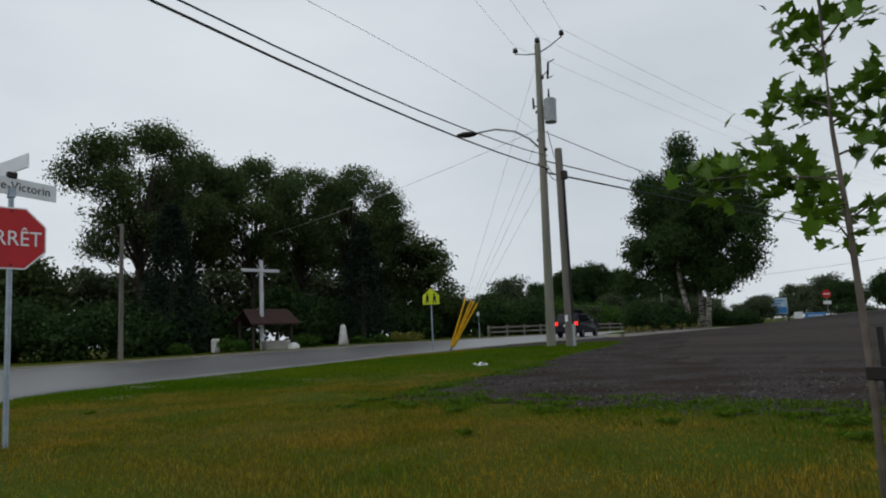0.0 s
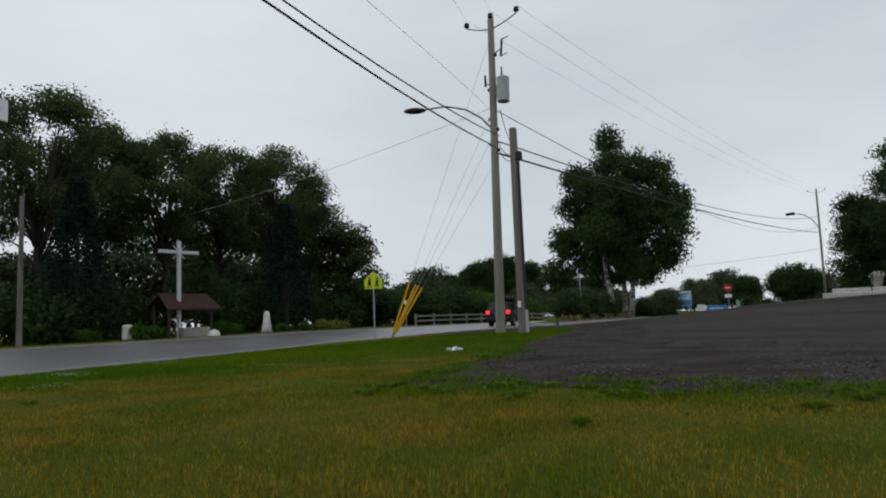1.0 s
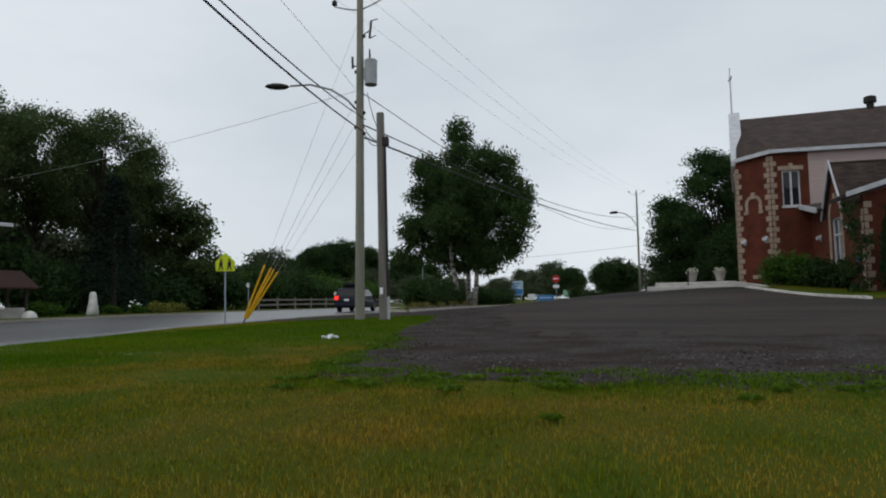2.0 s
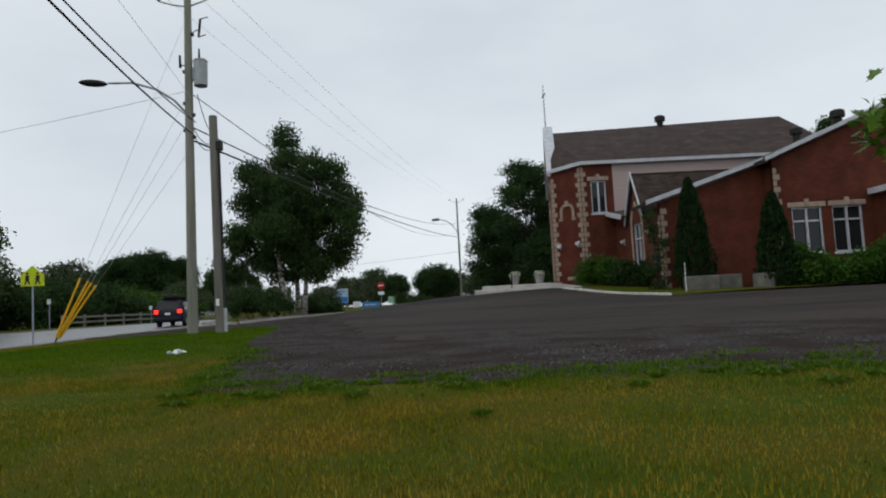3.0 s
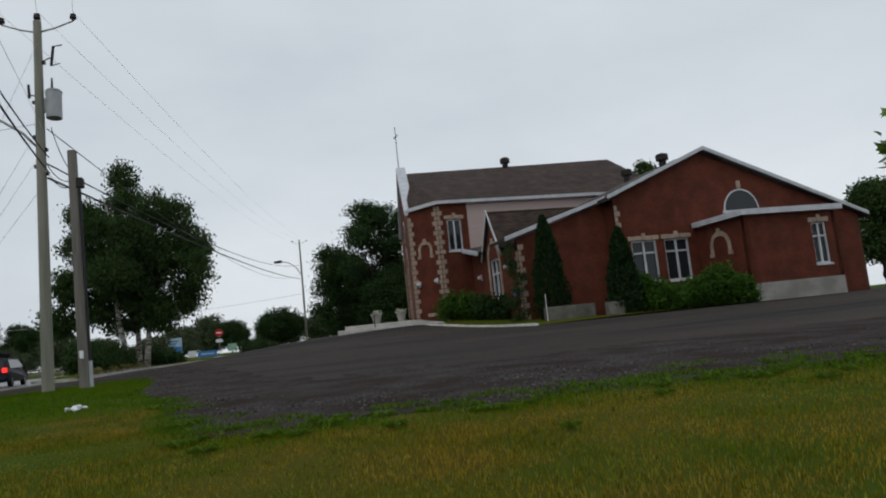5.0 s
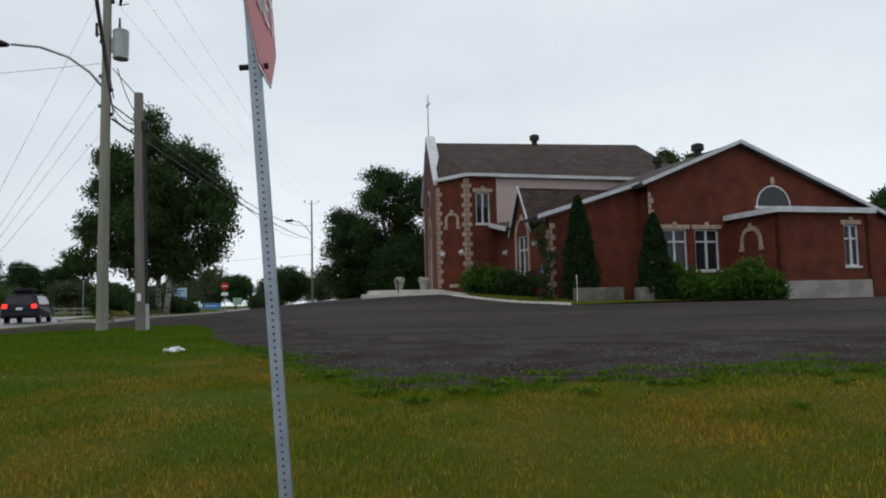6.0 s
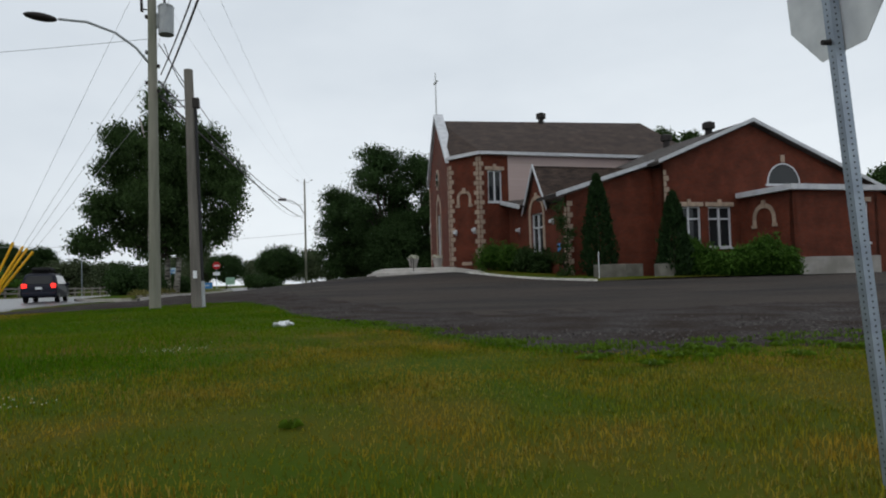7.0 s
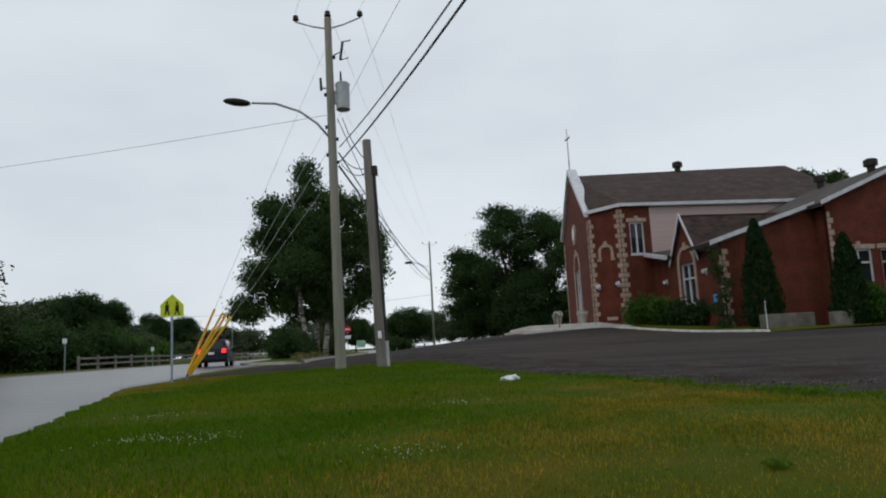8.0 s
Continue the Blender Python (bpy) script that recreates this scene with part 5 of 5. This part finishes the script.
for x, y, sx, h in ((37.4, -9.3, 1.0, 1.5), (37.4, -10.6, 1.1, 1.2), (37.2, -13.2, 1.1, 2.1), (37.0, -14.3, 0.9, 1.4), (37.6, -8.6, 0.7, 2.1), (37.3, -11.9, 1.0, 1.65)):
    mound("leafy_bush", (x, y), "large loose leafy bush against the church wing", (sx, sx, h), 260, 26, 0.2, LEAF_BRIGHT, "bush", "bushes at the church", spread=0.2)
for y0, y1, x in ((-2.95, -4.65, 37.9), (-4.8, -6.0, 38.6), (-6.25, -7.2, 36.9)):
    z = gz(x, y0)
    tagged(part("concrete_block", box(bmesh.new(), -0.4, y1, z - 0.1, 0.4, y0, z + 0.85, 0.03), OLD_CONC, m=pose(x, 0, 0)), "grey concrete planter block before the cedars", "planter", "planter blocks")
pw = thing("white_stake", pose(37.0, -2.8, gz(37, -2.8)), "thin white marker stake", "stake")
part("stake", rod(bmesh.new(), (0, 0, -0.2), (0, 0, 1.6), 0.02, 0.02, 6), SIGN_WHITE, pw)
verts, faces = [], []
bed_n = 14
for i in range(bed_n + 1):
    f = i / bed_n
    xa, ya = 33.6 + 13.2 * f ** 1.0, -1.1 + 4.3 * f ** 1.25
    xb, yb = 34.6 + 14 * f, -16 + 15.5 * f ** 0.8
    for j in range(9):
        g = j / 8
        x, y = xa + (xb - xa) * g, ya + (yb - ya) * g
        verts.append((x, y, gz(x, y) + 0.03 + 0.1 * math.sin(math.pi * min(max(g, 0.02), 0.98))))
for i in range(bed_n):
    for j in range(8):
        k = i * 9 + j
        faces.append((k, k + 9, k + 10, k + 1))
tagged(raw("grass_bed", verts, faces, GRASS_SOIL, smooth=True), "narrow grass bed along the church wall", "lawn", kind="structure")
wk = thing("white_kerb", pose(0, 0, 0), "white-painted kerb stones along the church drive", "kerb")
for i in range(15):
    f0, f1 = i / 15 + 0.003, (i + 1) / 15 - 0.003
    q = [(33.4 + 13.2 * f, -1.1 + 4.3 * f ** 1.25) for f in (f0, f1)]
    (xa, ya), (xb, yb) = q
    za, zb = gz(xa, ya) + 0.13, gz(xb, yb) + 0.15
    part("kerb_stone", slab(bmesh.new(), [(xa, ya, za), (xb, yb, zb), (xb + 0.05, yb - 0.26, zb), (xa + 0.05, ya - 0.26, za)], 0.5), KERB_WHITE, wk)
ter = thing("terrace", pose(0, 0, 0), "pale concrete terrace and ramp before the church door", "terrace")
part("slab", box(bmesh.new(), 48.5, 4.0, 0.4, 66, 8.7, 1.45, 0.04), PALE_CONC, ter)
part("lower_step", box(bmesh.new(), 48.1, 3.9, 0.3, 66.2, 9.2, 1.2, 0.04), PALE_CONC, ter)
part("ramp", slab(bmesh.new(), [(48.4, 4.0, 1.47), (49.6, 4.0, 1.47), (47.2, 0.9, 0.95), (46.0, 1.6, 0.95)], 0.9), PALE_CONC, ter)
for x, y in ((50.3, 6.4), (50.2, 4.6)):
    u = thing("stone_urn", pose(x, y, 1.45), "grey stone urn with white flowers", "urn", "urns")
    bm = rod(bmesh.new(), (0, 0, 0), (0, 0, 0.62), 0.24, 0.36, 12)
    rod(bm, (0, 0, 0.62), (0, 0, 0.72), 0.42, 0.42, 12)
    part("urn", bm, CONCRETE, u)
    p, w = cluster([(0, 0, 0.82, 0.32, 0.32, 0.16)], 30, 8, 0.06)
    sprays("flowers", p, w, 0.1, 0.07, CLOVER, u)
rail = thing("handrail", pose(48.3, 6.6, 1.2), "dark iron handrail on the terrace step", "handrail")
part("post", rod(bmesh.new(), (0, 0, -0.5), (0, 0, 0.85), 0.03, 0.03, 6), DARK_METAL, rail)
part("bar", rod(bmesh.new(), (0, 0, 0.82), (1.6, 0, 1.1), 0.025, 0.025, 6), DARK_METAL, rail)
part("far_post", rod(bmesh.new(), (1.6, 0, 0.1), (1.6, 0, 1.1), 0.03, 0.03, 6), DARK_METAL, rail)

# ---- minivan on the road ----
van = thing("minivan", pose(42.4, 29.0, gz(43, 29) + 0.03, 0, 0, 12), "dark blue minivan with lit tail lamps and a roof box", "car")
side = [(0.0, 0.42), (0.02, 0.95), (0.06, 1.02), (0.32, 1.62), (0.5, 1.70), (2.6, 1.72), (3.0, 1.66), (3.75, 1.12), (4.65, 0.92), (4.8, 0.75), (4.82, 0.4), (4.5, 0.3), (0.2, 0.3)]
bm = prism(bmesh.new(), side, -0.93, 0.93)
for v in bm.verts:
    if v.co.z > 1.0:
        v.co.y *= 1 - 0.22 * (v.co.z - 1.0) / 0.72
bmesh.ops.bevel(bm, geom=list(bm.edges), offset=0.06, segments=2, affect="EDGES")
body = part("body", bm, CAR_PAINT, van, smooth=False)
part("rear_window", slab(bmesh.new(), [(0.085, -0.72, 1.1), (0.085, 0.72, 1.1), (0.29, 0.64, 1.56), (0.29, -0.64, 1.56)], 0.02), CAR_GLASS, body, m=pose(-0.02, 0, 0.01))
for s in (-1, 1):
    bm = prism(bmesh.new(), [(0.55, 1.08), (3.6, 1.1), (2.95, 1.58), (0.62, 1.6)], -0.01, 0.01)
    for v in bm.verts:
        v.co.y += s * (0.935 - 0.2 * (v.co.z - 1.0) / 0.72 * 0.93)
    part("side_window", bm, CAR_GLASS, body)
    part("tail_lamp", box(bmesh.new(), -0.02, s * 0.62, 0.86, 0.1, s * 0.88, 1.12, 0.02), TAIL, body, "lit red tail lamp")
    part("mirror", box(bmesh.new(), 3.3, s * 0.93, 1.02, 3.45, s * 1.12, 1.17, 0.03), CAR_PAINT, body)
part("bumper", box(bmesh.new(), -0.08, -0.88, 0.38, 0.12, 0.88, 0.6, 0.04), CAR_PAINT, body)
part("number_plate", box(bmesh.new(), -0.035, -0.17, 0.78, -0.02, 0.17, 0.92), SIGN_WHITE, body)
part("roof_box", box(bmesh.new(), 0.7, -0.5, 1.8, 2.6, 0.5, 2.08, 0.1), TYRE, van, "black roof box")
for x in (0.9, 2.3):
    part("roof_bar", box(bmesh.new(), x, -0.6, 1.72, x + 0.06, 0.6, 1.8), DARK_METAL, van)
for x in (0.95, 3.9):
    for s in (-1, 1):
        wh = part("wheel", rod(bmesh.new(), (x, s * 0.72, 0.33), (x, s * 0.92, 0.33), 0.33, 0.33, 20), TYRE, van)
        part("rim", rod(bmesh.new(), (x, s * 0.9, 0.33), (x, s * 0.935, 0.33), 0.21, 0.18, 14), RIM, wh)

# ---- young maple beside the lot ----
maple = thing("young_maple", pose(3.4, 2.23, gz(3.4, 2.23)) @ Matrix.Scale(1.17, 4), "slender young maple with bright lobed leaves", "tree")
mp = [Vector((0.0, 0.0, -0.2)), Vector((0.0, 0.0, 0.58)), Vector((0.0, 0.02, 1.2)), Vector((0.0, 0.045, 1.66)), Vector((0.01, 0.045, 2.13)), Vector((0.015, 0.03, 2.58))]
part("trunk", tube(bmesh.new(), mp, [0.019, 0.017, 0.0135, 0.010, 0.007, 0.003], 8), YOUNG_BARK, maple, smooth=True)
part("stake", rod(bmesh.new(), (0.0, -0.06, -0.2), (0.0, -0.05, 0.76), 0.013, 0.013, 6), DARK_METAL, maple, "dark support stake")
part("tie", box(bmesh.new(), -0.02, -0.07, 0.53, 0.02, 0.02, 0.59, 0.006), DARK_METAL, maple)
LOBES = [(0, -0.05), (0.32, 0.0), (0.24, 0.12), (0.5, 0.34), (0.3, 0.36), (0.34, 0.62), (0.15, 0.58), (0, 1.0), (-0.15, 0.58), (-0.34, 0.62), (-0.3, 0.36), (-0.5, 0.34), (-0.24, 0.12), (-0.32, 0.0)]


def lobed_leaves(name, places, size, parent):
    verts, faces = [], []
    for p in places:
        s = size * RNG.uniform(0.7, 1.2)
        rot = Euler((RNG.normal(0.5, 0.5), RNG.normal(0, 0.5), RNG.uniform(0, 6.28))).to_matrix()
        k = len(verts)
        verts.append(Vector(p) + rot @ Vector((0, 0.35 * s, 0.02 * s)))
        for x, y in LOBES:
            verts.append(Vector(p) + rot @ Vector((x * s, y * s, -0.12 * s * abs(x) * 2)))
        n = len(LOBES)
        faces += [(k, k + 1 + i, k + 1 + (i + 1) % n) for i in range(n)]
    return raw(name, verts, faces, LEAF_MAPLE, parent)


twigs = [((0, 0.04, 1.85), (0.3, 1.02, 2.06), 76), ((0.2, 0.2, 1.9), (0.55, 0.75, 2.25), 56), ((0, 0.03, 1.6), (0.3, -0.2, 1.75), 26), ((0, 0.03, 1.7), (-0.1, 0.2, 1.62), 20), ((0, 0.05, 2.3), (0.3, 0.42, 2.5), 54), ((0, 0.05, 2.2), (0.1, -0.3, 2.4), 54), ((0, 0.05, 2.6), (0.15, 0.3, 2.95), 36), ((0, 0.05, 2.7), (0.2, -0.25, 3.05), 34), ((0, 0.05, 2.0), (0.25, -0.4, 2.1), 54), ((0, 0.05, 2.9), (0, 0.1, 3.5), 40), ((0, 0.04, 1.75), (0.25, 0.42, 1.95), 44), ((0, 0.04, 1.5), (0.1, 0.12, 1.55), 10)]
for a, b, n in twigs:
    a, b = (Vector((0.76 * p[0], 0.76 * p[1], 0.02 + 0.76 * p[2])) for p in (a, b))
    mid = a.lerp(b, 0.55) + Vector((0, 0, 0.03))
    part("branch", tube(bmesh.new(), [a, mid, b], [0.006, 0.0045, 0.0015], 5), YOUNG_BARK, maple, smooth=True)
    pl = [a.lerp(b, RNG.uniform(0.35, 1.05)) + Vector(RNG.normal(size=3)) * 0.065 for k in range(n)]
    tagged(lobed_leaves("foliage", pl, 0.1, maple), kind="stuff")

# ---- lawn detail ----
bm = bmesh.new()
for k in range(5):
    bmesh.ops.create_icosphere(bm, subdivisions=2, radius=0.075, matrix=Matrix.Translation((13.16 + 0.05 * math.cos(k * 2.1), 12.9 + 0.07 * (k - 2), gz(13.16, 12.9) + 0.05)) @ pose(0, 0, 0, k * 30, k * 50, k * 20) @ Matrix.Diagonal((1.0, 0.8, 0.35, 1)))
for v in bm.verts:
    v.co += Vector((noise.noise(v.co * 9), noise.noise(v.co * 9 + Vector((5, 5, 5))), noise.noise(v.co * 9 + Vector((9, 9, 9))))) * 0.035
tagged(part("litter", bm, SIGN_WHITE), "crumpled white paper litter on the grass", "litter")


def on_lawn(x, y):
    return x > 0.7 and y < road_near(x) - 0.15 and x < lot_edge(y) + 0.25


def blades(name, places, height, width, material, label, category):
    """Bent grass blades, two faces each, rooted at the places."""
    n = len(places)
    p = np.array(places)
    a = RNG.uniform(0, 2 * math.pi, n)
    h = (height * RNG.uniform(0.5, 1.3, n))
    w = (width * RNG.uniform(0.7, 1.3, n))
    side = np.stack((np.cos(a), np.sin(a), np.zeros(n)), 1) * w[:, None] / 2
    bend = np.stack((-np.sin(a), np.cos(a), np.zeros(n)), 1) * (h * RNG.uniform(-0.8, 0.8, n))[:, None]
    up = np.array((0, 0, 1.0))
    v = np.empty((n, 5, 3))
    v[:, 0], v[:, 1] = p - side, p + side
    v[:, 2] = p + side * 0.8 + bend * 0.35 + up * (h * 0.6)[:, None]
    v[:, 3] = p - side * 0.8 + bend * 0.35 + up * (h * 0.6)[:, None]
    v[:, 4] = p + bend + up * h[:, None]
    k = np.arange(n, dtype=np.int32) * 5
    loops = np.stack((k, k + 1, k + 2, k + 3, k + 3, k + 2, k + 4), 1).reshape(-1)
    starts = np.stack((np.arange(n) * 7, np.arange(n) * 7 + 4), 1).reshape(-1).astype(np.int32)
    me = bpy.data.meshes.new(name)
    me.vertices.add(5 * n)
    me.vertices.foreach_set("co", v.reshape(-1))
    me.loops.add(7 * n)
    me.loops.foreach_set("vertex_index", loops.astype(np.int32))
    me.polygons.add(2 * n)
    me.polygons.foreach_set("loop_start", starts)
    me.update(calc_edges=True)
    me.materials.append(material)
    return tagged(new(name, me), label, category, kind="stuff")


near, weeds, flowers = [], [], []
g = np.random.default_rng(11)
lush = []
for x, y in [*zip(g.uniform(0.8, 8.2, 260000), g.uniform(-9, 20, 260000)), *zip(g.uniform(8, 26, 150000), g.uniform(10, 24, 150000))]:
    if on_lawn(x, y):
        green = 0.9 * sm(y + 0.5 * x, 15.5, 19) * sm(23.4 - y, 0.5, 3) + 0.5 * sm(x - lot_edge(y) + 1.4, 0, 1.2) * (y < 12)
        (lush if g.random() < green + 0.7 * noise.noise((x * 0.8, y * 0.8, 4)) * (0.2 < green < 0.8) else near).append((x, y, gz(x, y) - 0.01))
dry = [p for p in near if g.random() < 0.08 + 0.9 * max(0.0, noise.noise((p[0] * 0.9, p[1] * 0.6, 8))) + 0.5 * max(0.0, noise.noise((p[0] * 2.7, p[1] * 2.7, 3)))]
blades("straw_grass", dry, 0.042, 0.005, STRAW, "dry straw-coloured grass stems", "grass")
blades("lawn_grass", near, 0.042, 0.007, BLADE, "short mown grass, green with dry yellow patches", "grass")
blades("lush_grass", lush, 0.06, 0.008, GREEN_BLADE, "short fresh green grass towards the road", "grass")
for y in g.uniform(-9, 12, 9000):
    x = lot_edge(y) + g.normal(0.0, 0.6)
    if noise.noise((y * 1.1, x * 1.6, 2)) > 0.18:
        weeds.append((x, y, gz(x, y) - 0.01))
for k in range(150):
    yc = g.uniform(-8, 11.5)
    xc, wide = lot_edge(yc) + abs(g.normal(0.2, 0.75)), g.uniform(0.06, 0.24)
    for q in range(int(420 * wide)):
        x, y = xc + g.normal(0, wide * 0.7), yc + g.normal(0, wide)
        weeds.append((x, y, gz(x, y) + 0.01))
for y in g.uniform(9.5, 16.5, 2600):
    x = lot_edge(y) + g.normal(-0.2, 0.6)
    if noise.noise((y * 1.3, x * 1.3, 2)) > 0.0:
        weeds.append((x, y, gz(x, y) - 0.01))
blades("edge_weeds", weeds, 0.055, 0.02, WEED, "ragged green weeds along the gravel edge", "weeds")
verts, faces = [], []
for k in range(230):
    c = [(6.3, 17.3), (6.4, 17.0), (4.7, 14.4), (9.1, 18.1), (6.1, 16.5), (8.6, 14.0)][k % 6]
    x, y = g.normal(c[0], 0.12 + 0.05 * (k % 5)), g.normal(c[1], 0.16 + 0.06 * (k % 4))
    if not on_lawn(x, y):
        continue
    z, r, b0 = gz(x, y) + 0.05, 0.006, len(verts)
    verts += [(x + r, y, z), (x, y + r, z), (x - r, y, z), (x, y - r, z), (x, y, z + r), (x, y, z - r)]
    faces += [tuple(b0 + q for q in f) for f in ((0, 1, 4), (1, 2, 4), (2, 3, 4), (3, 0, 4), (1, 0, 5), (2, 1, 5), (3, 2, 5), (0, 3, 5))]
tagged(raw("clover_heads", verts, faces, CLOVER), "small white clover flowers in the grass", "flowers", kind="stuff")
for k in range(92):
    if k < 80:
        y = g.uniform(-8, 12)
        x = lot_edge(y) + g.normal(0.0, 0.5)
    else:
        x, y = g.uniform(2.6, 7.2), g.uniform(-6, 16)
    t = thing("broadleaf_weed", pose(x, y, gz(x, y)), "flat green broadleaf weed in the lawn", "weed", "broadleaf weeds")
    big = 0.1 + 0.14 * g.random() if k < 80 else 0.1
    verts, faces = [], []
    for q in range(9):
        a = q * 2.4
        d, s = Vector((math.cos(a), math.sin(a), 0)), Vector((-math.sin(a), math.cos(a), 0))
        ln, wd = big * g.uniform(0.7, 1.2), big * 0.3
        b0 = len(verts)
        verts += [Vector((0, 0, 0.01)), d * ln * 0.5 + s * wd * 0.5 + Vector((0, 0, 0.07)), d * ln + Vector((0, 0, 0.04)), d * ln * 0.5 - s * wd * 0.5 + Vector((0, 0, 0.07))]
        faces += [(b0, b0 + 1, b0 + 2), (b0, b0 + 2, b0 + 3)]
    raw("rosette", verts, faces, WEED, t)
# loose stones over the gravel
verts, faces = [], []
cube = [(-1, -1, -1), (1, -1, -1), (1, 1, -1), (-1, 1, -1), (-0.7, -0.6, 1), (0.6, -0.7, 1), (0.7, 0.6, 1), (-0.6, 0.7, 1)]
for k in range(26000):
    y = g.uniform(-8, 15)
    x = lot_edge(y) + abs(g.normal(0, 2.6)) - 0.2
    if noise.noise((x * 0.6, y * 0.35, 8)) + 0.5 * noise.noise((x * 2.1, y * 2.1, 3)) < g.uniform(-0.15, 0.5):
        continue
    r = 0.005 + 0.017 * g.random() ** 4
    a = g.uniform(0, 6.28)
    z = gz(x, y) + 0.025
    b0 = len(verts)
    ca, sa = math.cos(a) * r, math.sin(a) * r
    verts += [(x + ca * px - sa * py * 0.7, y + sa * px + ca * py * 0.7, z + pz * r * 0.6) for px, py, pz in cube]
    faces += [tuple(b0 + q for q in f) for f in ((4, 5, 6, 7), (0, 1, 5, 4), (1, 2, 6, 5), (2, 3, 7, 6), (3, 0, 4, 7))]
tagged(raw("loose_stones", verts, faces, STONE_BIT), "loose pale stones scattered over the gravel", "stones", kind="stuff")
